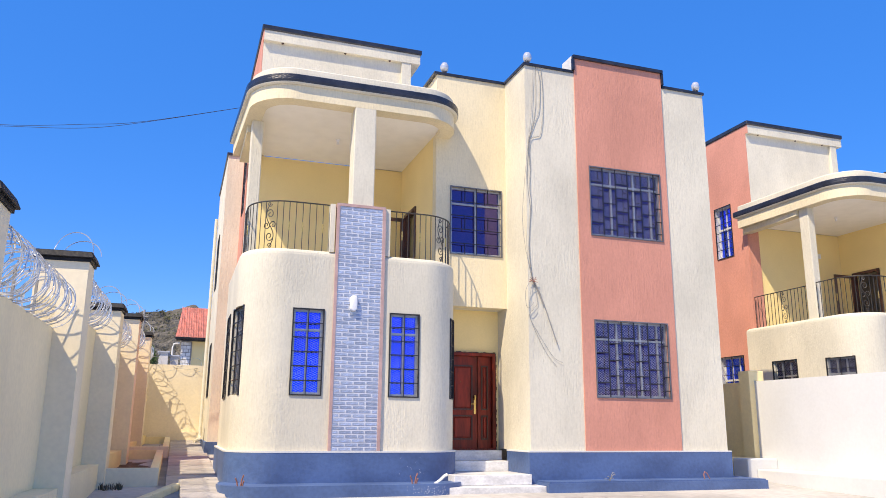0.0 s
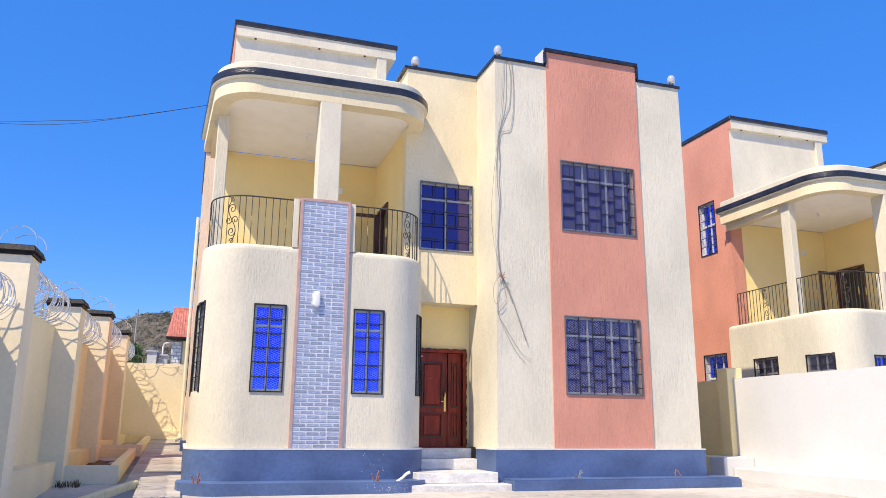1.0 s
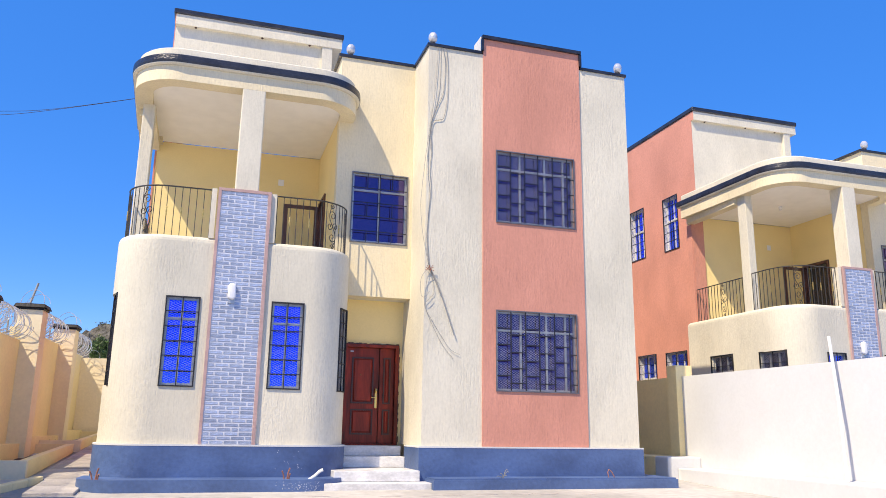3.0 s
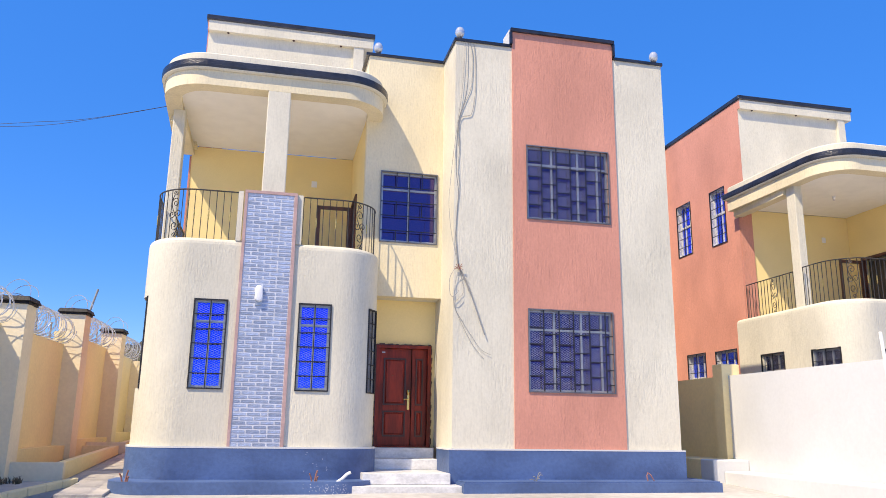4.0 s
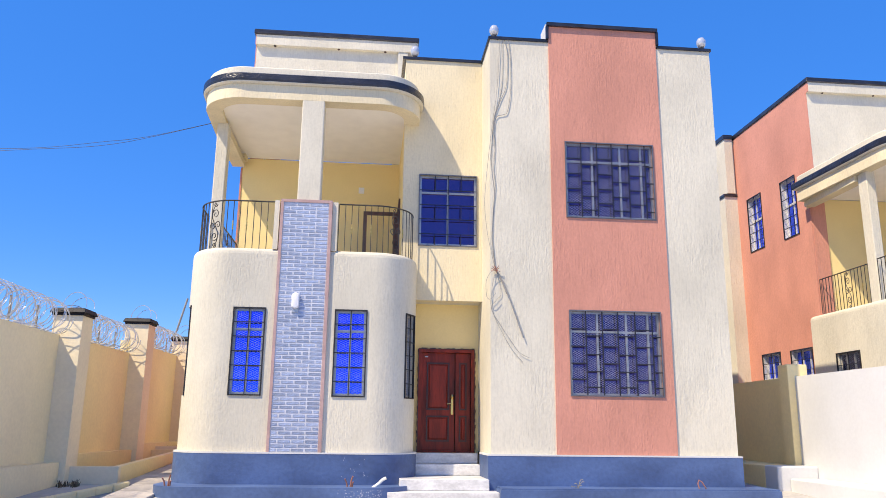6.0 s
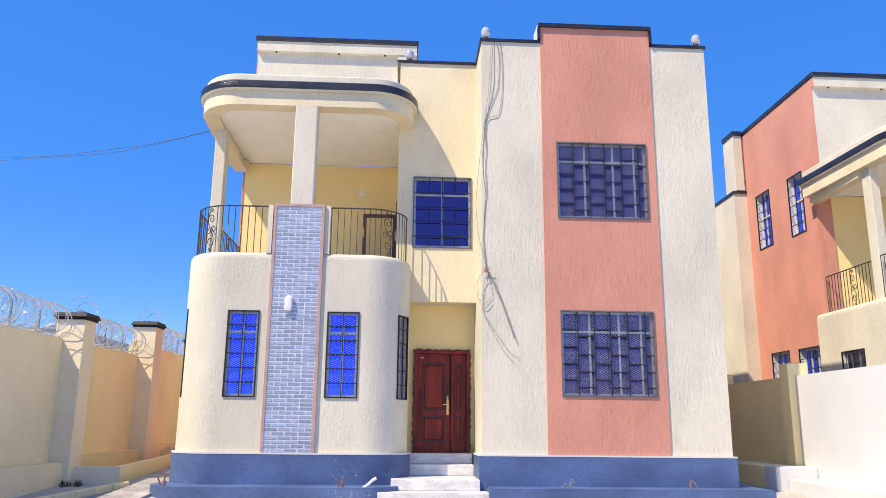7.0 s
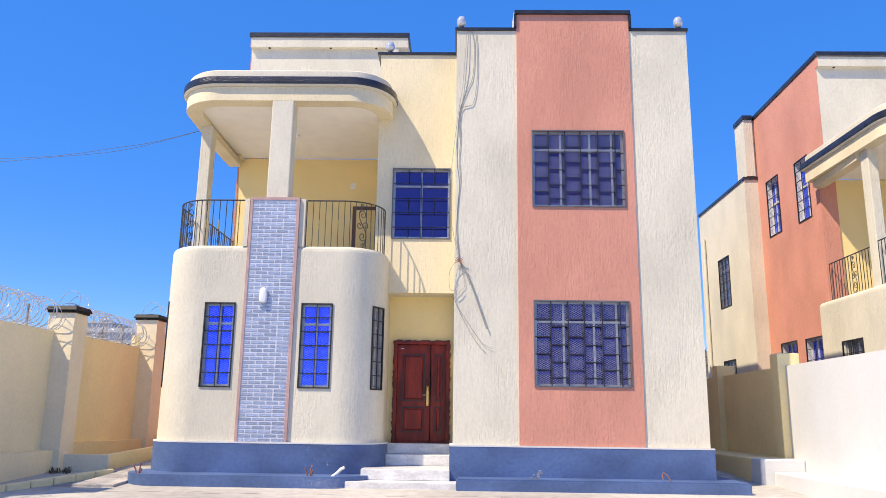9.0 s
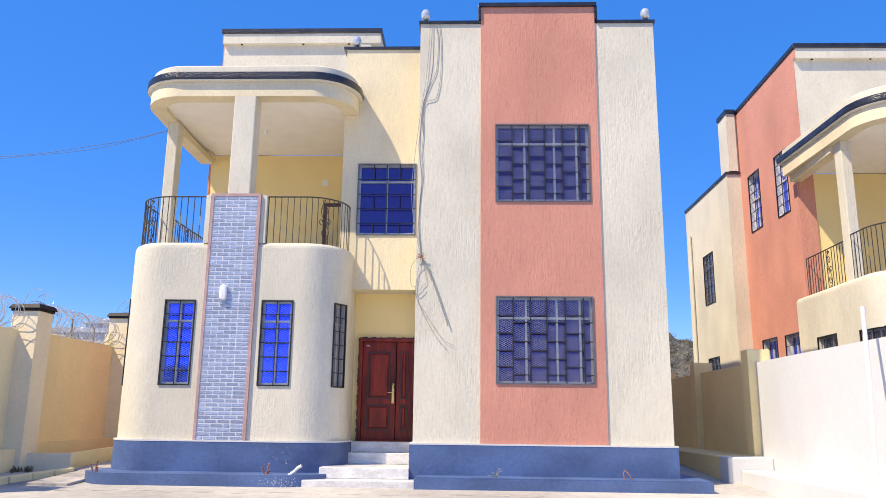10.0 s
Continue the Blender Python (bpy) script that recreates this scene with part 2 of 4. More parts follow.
class Line:
    """A plan line of straights and quarter bends, with its outward side on the right of travel."""

    def __init__(self, pts, radius=0.0, step=0.045):
        pts = [Vector(p) for p in pts]
        rad = radius if isinstance(radius, dict) else {i: radius for i in range(1, len(pts) - 1)}
        out = [pts[0]]
        for i in range(1, len(pts) - 1):
            a, p, b = pts[i - 1], pts[i], pts[i + 1]
            u, v, r = (a - p).normalized(), (b - p).normalized(), rad.get(i, 0)
            if r:
                n = max(3, int(r * 1.57 / step))
                c = p + (u + v) * r
                for k in range(n + 1):
                    t = k / n * math.pi / 2
                    out.append(c - v * r * math.cos(t) - u * r * math.sin(t))
            else:
                out.append(p)
        out.append(pts[-1])
        self.p = out
        self.s = [0.0]
        for a, b in zip(out, out[1:]):
            self.s.append(self.s[-1] + (b - a).length)
        self.length = self.s[-1]
        self.n = []
        for i in range(len(out)):
            e = [(out[j + 1] - out[j]).normalized() for j in (i - 1, i) if 0 <= j < len(out) - 1]
            e = [Vector((d.y, -d.x)) for d in e]
            m = sum(e, Vector((0, 0)))
            m.normalize()
            self.n.append(m / max(0.35, m.dot(e[0])))

    def at(self, s, off=0.0):
        s = min(max(s, 0), self.length)
        for i in range(len(self.p) - 1):
            if s <= self.s[i + 1] + 1e-9:
                f = (s - self.s[i]) / max(1e-9, self.s[i + 1] - self.s[i])
                return self.p[i].lerp(self.p[i + 1], f) + off * self.n[i].lerp(self.n[i + 1], f)

    def find(self, x=None, y=None, lo=0.0, hi=1e9):
        """The way along at which the line passes x or y."""
        k, best = 0, None
        for i in range(2001):
            s = self.length * i / 2000
            if s < lo or s > hi:
                continue
            q = self.at(s)
            e = abs((q.x - x) if x is not None else (q.y - y))
            if best is None or e < best[0] - 1e-6:
                best = (e, s)
        return best[1]


def wall(bm, line, z0, z1, thick, holes=(), off=0.0, s0=0.0, s1=None):
    """A wall along a plan line with openings (s0, s1, z0, z1) that go right through."""
    s1 = line.length if s1 is None else s1
    ss = sorted({round(v, 5) for v in [s0, s1, *[a for a in line.s if s0 < a < s1], *[v for h in holes for v in h[:2] if s0 < v < s1]]})
    zs = sorted({round(v, 5) for v in [z0, z1, *[v for h in holes for v in h[2:] if z0 < v < z1]]})
    verts = {}

    def vert(i, k, side):
        if (i, k, side) not in verts:
            q = line.at(ss[i], off - (thick if side else 0))
            verts[i, k, side] = bm.verts.new((q.x, q.y, zs[k]))
        return verts[i, k, side]

    def solid(i, k):
        if not (0 <= i < len(ss) - 1 and 0 <= k < len(zs) - 1):
            return False
        s, z = (ss[i] + ss[i + 1]) / 2, (zs[k] + zs[k + 1]) / 2
        return not any(h[0] < s < h[1] and h[2] < z < h[3] for h in holes)

    for i in range(len(ss) - 1):
        for k in range(len(zs) - 1):
            if not solid(i, k):
                continue
            c = [(i, k), (i + 1, k), (i + 1, k + 1), (i, k + 1)]
            bm.faces.new([vert(*q, 0) for q in c])
            bm.faces.new([vert(*q, 1) for q in reversed(c)])
            for (a, b), (di, dk) in zip(zip(c, c[1:] + c[:1]), ((0, -1), (1, 0), (0, 1), (-1, 0))):
                if not solid(i + di, k + dk):
                    bm.faces.new([vert(*b, 0), vert(*a, 0), vert(*a, 1), vert(*b, 1)])
    return bm


def slab(bm, pts, z0, z1):
    lo, hi = [bm.verts.new((p[0], p[1], z0)) for p in pts], [bm.verts.new((p[0], p[1], z1)) for p in pts]
    bm.faces.new(lo[::-1])
    bm.faces.new(hi)
    for i in range(len(pts)):
        j = (i + 1) % len(pts)
        bm.faces.new((lo[i], lo[j], hi[j], hi[i]))
    return bm


def sweep(bm, line, profile, s0=0.0, s1=None):
    """A closed (outward, height) profile carried along a plan line."""
    s1 = line.length if s1 is None else s1
    ss = sorted({s0, s1, *[a for a in line.s if s0 < a < s1]})
    rings = []
    for s in ss:
        ring = []
        for off, z in profile:
            c = line.at(s, off)
            ring.append(bm.verts.new((c.x, c.y, z)))
        rings.append(ring)
    n = len(profile)
    for a, b in zip(rings, rings[1:]):
        for k in range(n):
            bm.faces.new((a[k], a[(k + 1) % n], b[(k + 1) % n], b[k]))
    bm.faces.new(rings[0])
    bm.faces.new(rings[-1][::-1])
    return bm


def fresh():
    return bmesh.new()


# ---- ground ----
GZ = 0.18


def ground():
    bm = fresh()
    xs = [-400, -60, -20, -8, -2.6, 0, 2, 4, 6, 8, 10, 12, 14, 20, 40, 90, 400]
    ys = [-300, -60, -12, -4, 4, 10, 14, 18, 22, 26, 30, 40, 60, 120, 400, 900]

    def height(x, y):
        rise = 0.05 * min(max(y - 12, 0), 16)
        return GZ + rise

    grid = [[bm.verts.new((x, y, height(x, y))) for x in xs] for y in ys]
    for r, q in zip(grid, grid[1:]):
        for i in range(len(xs) - 1):
            bm.faces.new((r[i], r[i + 1], q[i + 1], q[i]))
    structure("ground", bm, GROUNDM, "pale dusty concrete yard and open ground")


ground()


# ---- the house and its parts ----
XL, XR, YF, RB = 0.82, 5.42, 14.92, 0.9       # bay: left and right side, front, bend
YR = 14.85                                    # front of the block with the salmon strip
YM, YD, YB = 16.0, 16.55, 18.97                # recessed wall, door wall, balcony's back wall
XM, XE, XW, XT = 6.85, 11.76, 0.75, 1.22                # block's left edge, right side, rear left side
ZP, ZB, ZT = 1.08, 4.98, 9.75                 # plinth top, balcony parapet, roofline
XS = 1.04                                     # left end of the balcony's back wall
BAY = Line([(XT, 19.1), (XL, 19.1), (XL, YF), (XR, YF), (XR, YD)], {2: RB, 3: RB})
RIM = Line([(XT - 0.004, 18.95), (0.68, 18.95), (0.84, YF), (XR, YF), (XR, YM)], {2: RB, 3: RB})


STAGGER = ((0.22, 0.425, 0.625, 0.81), (0.30, 0.52, 0.72, 0.9))


def strands(bm, x0, x1, z0, z1, pitch=0.044, slope=0.5):
    """Crossing strands of expanded metal within a rectangle."""
    for sgn in (1, -1):
        k = math.floor((z0 - slope * max(abs(x0), abs(x1))) / pitch) * pitch
        while k < z1 + slope * max(abs(x0), abs(x1)):
            za, zb = k + sgn * slope * x0, k + sgn * slope * x1
            lo, hi = 0.0, 1.0
            for bound, s in ((z0, 1), (z1, -1)):
                fa, fb = s * (za - bound), s * (zb - bound)
                if fa < 0 and fb < 0:
                    lo, hi = 1.0, 0.0
                elif fa < 0:
                    lo = max(lo, fa / (fa - fb))
                elif fb < 0:
                    hi = min(hi, fa / (fa - fb))
            if hi - lo > 0.01:
                p = [Vector((x0 + (x1 - x0) * f, 0.006, za + (zb - za) * f)) for f in (lo, hi)]
                e = Vector((0, 0, 0.0019))
                bm.faces.new([bm.verts.new(q) for q in (p[0] - e, p[1] - e, p[1] + e, p[0] + e)])
            k += pitch


def ring(bm, x0, z0, x1, z1, w, y0, y1):
    """A closed rectangular frame of width w between two depths."""
    q = []
    for y in (y0, y1):
        q.append([[bm.verts.new((x, y, z)) for x, z in ((a, c), (b, c), (b, d), (a, d))] for a, b, c, d in ((x0, x1, z0, z1), (x0 + w, x1 - w, z0 + w, z1 - w))])
    (o0, i0), (o1, i1) = q
    for k in range(4):
        j = (k + 1) % 4
        for f in ((o0[k], o0[j], i0[j], i0[k]), (o1[j], o1[k], i1[k], i1[j]), (o0[j], o0[k], o1[k], o1[j]), (i0[k], i0[j], i1[j], i1[k])):
            bm.faces.new(f)
    return bm


def window(house, mid, face, width, height, cols, rows, pane_mat, style="", label="dark steel window with guard bars and blue glass", recess=0.0):
    """A window in the plane through mid whose outward side looks along face (plan angle in degrees); x across, y outward."""
    w = part("window", frame_mesh(width, height, recess), PVC if recess else FRAME, house, label)
    w.matrix_basis = pose(*mid, 0, 0, face)
    hw, hh = width / 2, height / 2
    if recess:
        part("reveal", ring(fresh(), -hw + 0.003, -hh + 0.003, hw - 0.003, hh - 0.003, 0.008, 0.004, 0.04 + recess), PVC, w)
    n = 2 if width < 0.8 or style == "ladder" else 3
    for i in range(n):
        a, b = -hw + 0.045 + (width - 0.09) * i / n, -hw + 0.045 + (width - 0.09) * (i + 1) / n
        bm = fresh()
        box(bm, a, 0.085 + recess, -hh + 0.04, b, 0.093 + recess, hh - 0.04)
        part("pane", bm, pane_mat, w)
    for x in (-hw * 0.38, hw * 0.26, hw * 0.74) if style == "staggered" else [-hw + width * i / n for i in range(1, n)]:
        bm = fresh()
        box(bm, x - 0.02, 0.05 + recess, -hh + 0.04, x + 0.02, 0.1 + recess, hh - 0.04)
        part("glazing_bar", bm, PVC if recess else FRAME, w)
    z, d = (hh * 0.12, 0.06) if recess else (hh * 0.48, 0.045)
    bm = fresh()
    box(bm, -hw + 0.04, 0.046 + recess, z, hw - 0.04, 0.098 + recess, z + d)
    part("transom", bm, PVC if recess else FRAME, w)
    part("guard_frame", ring(fresh(), -hw - 0.012, -hh - 0.012, hw + 0.012, hh + 0.012, 0.024, -0.035, 0.0), MIDGREY if style else IRON, w)
    wide = 0.011 if style == "staggered" else 0.008

    def cross(x0, x1, f):
        bm = fresh()
        z = hh - height * f
        box(bm, x0, -0.028, z - wide, x1, -0.010, z + wide)
        part("cross_bar", bm, IRON, w)

    def upright(x, f0, f1):
        bm = fresh()
        box(bm, x - wide, -0.031, hh - height * f1, x + wide, -0.012, hh - height * f0)
        part("guard_bar", bm, IRON, w)

    if style == "staggered":
        edges = [-hw + width * f for f in (0, 0.175, 0.355, 0.525, 0.715, 0.905, 1)]
        for x in edges[1:-1]:
            upright(x, 0, 1)
        for i, (a, b) in enumerate(zip(edges, edges[1:])):
            for f in STAGGER[i % 2]:
                cross(a, b, f)
    elif style == "ladder":
        rows_at = [0.0, 0.22, 0.43, 0.63, 0.84, 1.0]
        for f in rows_at[1:-1]:
            cross(-hw, hw, f)
        for i in (0, 2, 4):
            for x in (-hw * 0.45, hw * 0.45):
                upright(x, rows_at[i], rows_at[i + 1])
        upright(0, 0, 1)
    else:
        for i in range(1, cols):
            upright(-hw + width * i / cols, 0, 1)
        for k in range(1, rows):
            cross(-hw, hw, k / rows)
    if style == "ladder":
        return w
    bm = fresh()
    if style == "staggered":
        # each cell holds its own piece of mesh, open for a strip under the cross bar
        for i, (a, b) in enumerate(zip(edges, edges[1:])):
            cuts = [0.0, *STAGGER[i % 2], 1.0]
            for f0, f1 in zip(cuts, cuts[1:]):
                gap = 0.16 * (f1 - f0) if f0 > 0 else 0.0
                strands(bm, a, b, hh - height * f1, hh - height * (f0 + gap), 0.036)
    else:
        strands(bm, -hw, hw, -hh, hh)
    bmesh.ops.solidify(bm, geom=bm.faces[:], thickness=0.003)
    tagged(part("expanded_mesh", bm, PALEMESH if style else MESH, w), kind="stuff")
    return w


FRAMES = {}


def frame_mesh(width, height, recess=0.0):
    key = (round(width, 3), round(height, 3), recess)
    if key not in FRAMES:
        hw, hh = width / 2 - 0.003, height / 2 - 0.003
        bm = ring(fresh(), -hw, -hh, hw, hh, 0.05, 0.041 + recess, 0.11 + recess)
        FRAMES[key] = mesh_of("window", bm, PVC if recess else FRAME)
    return FRAMES[key]


def band(house, name, line, z0, z1, thick, off, material, label=""):
    bm = wall(fresh(), line, z0, z1, thick, off=off)
    return part(name, bm, material, house, label)


def railing(house, line, s0, s1, scroll_at, gold_at):
    """A wrought iron rail along the balcony: square balusters, gold collars and a scroll panel."""
    n = max(6, int((s1 - s0) / 0.06))
    pts = [line.at(s0 + (s1 - s0) * i / n, -0.10) for i in range(n + 1)]
    bm = fresh()
    tube(bm, [(p.x, p.y, 5.96) for p in pts], 0.015, 8)
    rail = part("railing", bm, RAILIRON, house, "black wrought iron balcony railing with gold collars")
    m = max(3, round((s1 - s0) / 0.135))
    bm = fresh()
    box(bm, -0.007, -0.007, 4.96, 0.007, 0.007, 5.96)
    stick = mesh_of("baluster", bm, RAILIRON)
    bm = fresh()
    lathe(bm, [(0.009, -0.1), (0.015, -0.07), (0.011, -0.04), (0.018, 0.0), (0.011, 0.04), (0.015, 0.07), (0.009, 0.1)], (0, 0, 5.45), 8)
    collar = mesh_of("gold_collar", bm, GOLD)
    for i in range(m + 1):
        f = i / m
        if any(abs(f - a) < 0.55 / m for a in scroll_at):
            continue
        p = line.at(s0 + (s1 - s0) * f, -0.10)
        q = part("baluster", stick, RAILIRON, rail)
        q.matrix_basis = pose(p.x, p.y, 0)
        if any(abs(f - g) < 0.5 / m for g in gold_at):
            c = part("gold_collar", collar, GOLD, rail, "gold painted collar")
            c.matrix_basis = pose(p.x, p.y, 0)
    for a in scroll_at:
        p, q = line.at(s0 + (s1 - s0) * a - 0.1, -0.10), line.at(s0 + (s1 - s0) * a + 0.1, -0.10)
        u = Vector((q.x - p.x, q.y - p.y, 0)).normalized()
        c = Vector(((p.x + q.x) / 2, (p.y + q.y) / 2, 0))
        bm = fresh()
        def curl(x0, z0, r, turn, side, flip):
            """A strip that winds inwards from (x0, z0)."""
            pts = []
            for k in range(25):
                f = k / 24
                rr, ang = r * (1 - 0.8 * f), turn * f * math.tau
                pts.append(c + u * (x0 + side * (r - rr * math.cos(ang))) + Vector((0, 0, z0 + flip * rr * math.sin(ang) * 1.25)))
            tube(bm, pts, 0.009, 5)
        stem = [c + u * (0.085 * math.sin(k / 20 * math.tau)) + Vector((0, 0, 5.0 + 0.92 * k / 20)) for k in range(21)]
        tube(bm, stem, 0.009, 5)
        curl(0.085, 5.23, 0.085, 1.3, -1, -1)
        curl(-0.085, 5.69, 0.085, 1.3, 1, 1)
        curl(0.0, 5.46, 0.07, 1.1, 1, 1)
        curl(0.0, 5.46, 0.07, 1.1, -1, -1)
        curl(-0.03, 5.03, 0.05, 1.1, 1, 1)
        curl(0.03, 5.9, 0.05, 1.1, -1, -1)
        part("scroll", bm, RAILIRON, rail)
    return rail


LEAF = 0.06                                   # how deep the leaves sit in the frame


def leaf_door(house, x0, x1, z0, z1, y, material):
    """A lacquered steel door in a frame: a wide and a narrow leaf with moulded panels, long brass handle."""
    bm = fresh()
    fw = 0.07
    box(bm, x0, y - 0.05, z0, x0 + fw, y + 0.1, z1)
    box(bm, x1 - fw, y - 0.05, z0, x1, y + 0.1, z1)
    box(bm, x0 + fw, y - 0.05, z1 - fw, x1 - fw, y + 0.1, z1)
    box(bm, x0 + fw, y - 0.05, z0, x1 - fw, y + 0.1, z0 + 0.03)
    d = part("door", bm, material, house, "closed red-brown lacquered double door with raised panels")
    rng = random.Random(9)
    bm = fresh()
    for a, b, up in ((x0, x0, True), (x1, x1, True), (x0, x1, False)):
        for k in range(34 if up else 20):
            f = k / (34 if up else 20)
            if up:
                g = rng.uniform(0.006, 0.028)
                box(bm, a - (g if a == x0 else 0.004), y - 0.058, z0 + (z1 - z0) * f, a + (0.004 if a == x0 else g), y - 0.03, z0 + (z1 - z0) * (f + 1 / 34))
            else:
                box(bm, x0 + (x1 - x0) * f, y - 0.058, z1 - 0.004, x0 + (x1 - x0) * (f + 0.05), y - 0.03, z1 + rng.uniform(0.006, 0.026))
    part("door_joint", bm, DARKWOOD, d, "ragged dark filler round the door frame")
    split = x0 + (x1 - x0) * 0.655
    for a, b in ((x0 + fw, split), (split + 0.012, x1 - fw)):
        bm = fresh()
        box(bm, a + 0.004, y + LEAF, z0 + 0.034, b - 0.004, y + LEAF + 0.04, z1 - fw - 0.005)
        part("door_leaf", bm, material, d)
        m = 0.115 if b - a > 0.5 else 0.085
        for p0, p1 in ((0.10, 0.35), (0.405, 0.87)):
            za, zb = z0 + (z1 - z0) * p0, z0 + (z1 - z0) * p1
            bm = fresh()
            xa, xb = a + m, b - m
            for q0, q1, q2, q3 in ((xa, za, xb, za + 0.03), (xa, zb - 0.03, xb, zb), (xa, za + 0.03, xa + 0.03, zb - 0.03), (xb - 0.03, za + 0.03, xb, zb - 0.03)):
                box(bm, q0, y + LEAF - 0.024, q1, q2, y + LEAF - 0.001, q3)
            part("moulding", bm, DARKWOOD, d, "dark moulded door panel edge")
            bm = fresh()
            box(bm, xa + 0.05, y + LEAF - 0.02, za + 0.05, xb - 0.05, y + LEAF - 0.001, zb - 0.05)
            bevelled(bm, 0.015, 1)
            part("raised_panel", bm, material, d)
    bm = fresh()
    hx, hz = split - 0.055, z0 + 0.98
    box(bm, hx - 0.028, y + LEAF - 0.016, hz - 0.2, hx + 0.028, y + LEAF - 0.001, hz + 0.17)
    bevelled(bm, 0.008, 2)
    bar(bm, (hx, y + LEAF - 0.014, hz + 0.03), (hx, y + LEAF - 0.06, hz + 0.03), 0.012, 8)
    bar(bm, (hx + 0.01, y + LEAF - 0.055, hz + 0.03), (hx - 0.11, y + LEAF - 0.055, hz + 0.025), 0.011, 8)
    lathe(bm, [(0.03, -0.05), (0.04, 0.0), (0.03, 0.05)], (hx, y + LEAF - 0.018, hz + 0.17), 10)
    part("door_handle", bm, BRASS, d, "long brass handle plate with lever")
    bm = fresh()
    bar(bm, (x0 + 0.38, y + LEAF - 0.02, z0 + 1.5), (x0 + 0.38, y + LEAF + 0.01, z0 + 1.5), 0.012, 10)
    part("peephole", bm, BRASS, d)
    bm = fresh()
    box(bm, x0 + 0.14, y + LEAF - 0.006, z1 - 0.17, x0 + 0.21, y + LEAF - 0.001, z1 - 0.145)
    part("badge", bm, FRAME, d, "small silver badge")
    return d


def build_house():
    H = thing("house", "two-storey cream stucco house with salmon strip and rounded balcony bay", "house", "houses in a row")
    # side wall of the stair side, salmon
    pink_side = Line([(XT, 23.2), (XT, YB + 0.25)])
    part("wall_skin", wall(fresh(), Line([(XT, YB + 0.25), (XT, YB + 0.201)]), ZP, 11.36, 0.02), PINK, H)
    ph = [(23.2 - b, 23.2 - a, z0, z1) for a, b, z0, z1 in ((19.79, 20.57, 7.49, 9.23), (21.7, 22.55, 7.56, 9.3), (19.72, 20.8, 2.5, 4.24), (21.35, 22.38, 2.5, 4.27))]
    part("wall", wall(fresh(), pink_side, ZP, 11.36, 0.25, ph), PINK, H, "salmon stucco side wall")
    for a, b, z0, z1 in ph:
        window(H, (XT + 0.012, 23.2 - (a + b) / 2, (z0 + z1) / 2), -90, b - a, z1 - z0, 2, 6, BRIGHTGLASS, "", "white framed side window with dark guard bars", 0.09)
    # rear wing, cream, a little further out
    tall = Line([(1.14, 23.9), (1.14, 23.2), (XT + 0.25, 23.2)])
    part("wall", wall(fresh(), tall, 9.62, 11.638, 0.25), CREAM, H, "cream stucco tower return")
    band(H, "parapet_trim", tall, 11.64, 11.78, 0.3, 0.04, BLACK, "black painted parapet edge")
    rear = Line([(XW, 27.8), (XW, 23.18), (XT + 0.25, 23.18)])
    rh = [(27.8 - 26.0, 27.8 - 24.98, 5.84, 7.52), (27.8 - 26.05, 27.8 - 24.96, 2.4, 4.02)]
    part("wall", wall(fresh(), rear, ZP, 9.62, 0.25, rh), CREAM, H, "cream stucco rear wing wall")
    for a, b, z0, z1 in rh:
        window(H, (XW + 0.012, 27.8 - (a + b) / 2, (z0 + z1) / 2), -90, b - a, z1 - z0, 3, 6, DARKGLASS, "", "small side window with dark guard bars")
    band(H, "parapet_trim", rear, 9.62, 9.70, 0.3, 0.04, BLACK, "black painted parapet edge")
    # rear and right side walls
    part("wall", wall(fresh(), Line([(XE, YR + 0.25), (XE, 27.8), (XW + 0.25, 27.8)]), ZP, ZT, 0.25), CREAM, H, "cream stucco outer wall")
    # bay with windows
    half = BAY.find(x=3.1, lo=1.5)
    s = lambda x: BAY.find(x=x, lo=4.6, hi=half + 1.4)
    sl0, sl1, sr0, sr1 = s(1.85), s(2.45), s(3.8), s(4.41)
    sw0, sw1 = BAY.find(x=5.19, lo=half), BAY.find(y=15.54, lo=half)
    ss0, ss1 = BAY.find(y=16.18, hi=half), BAY.find(y=15.36, hi=half)
    sq0, sq1 = BAY.find(y=18.12, hi=half), BAY.find(y=17.2, hi=half)
    bays = [(sl0, sl1, 2.12, 3.78), (sr0, sr1, 2.12, 3.78), (sw0, sw1, 2.12, 3.78), (ss0, ss1, 2.12, 3.85), (sq0, sq1, 2.12, 3.9)]
    part("wall", wall(fresh(), BAY, ZP, ZB - 0.12, 0.22, bays), CREAM, H, "rounded cream stucco bay wall")
    part("parapet_shoulder", sweep(fresh(), BAY, [(-0.22, ZB - 0.12), (0.0, ZB - 0.12), (-0.008, ZB - 0.07), (-0.03, ZB - 0.03), (-0.07, ZB - 0.006), (-0.12, ZB), (-0.22, ZB)]), CREAM, H)
    for a, b, z0, z1 in bays:
        p, q, c = BAY.at(a), BAY.at(b), BAY.at((a + b) / 2)
        ang = math.degrees(math.atan2(q.y - p.y, q.x - p.x))
        n = Vector((q.y - p.y, p.x - q.x)).normalized()
        mid = (p + q) / 2 - n * 0.012
        # tint by facing: front bright blue, bend with painted pale reflection, left side dark
        kind = BRIGHTGLASS if a in (sl0, sr0) else REFLECTGLASS if a == sw0 else DARKGLASS
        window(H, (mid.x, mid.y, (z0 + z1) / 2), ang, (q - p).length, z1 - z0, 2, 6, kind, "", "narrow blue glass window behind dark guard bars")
    # tiled strip on the bay
    for x0, x1 in ((2.655, 2.68), (3.61, 3.645)):
        bm = fresh()
        box(bm, x0 - 0.03, YF - 0.05, ZP, x1, YF + 0.1, 5.93)
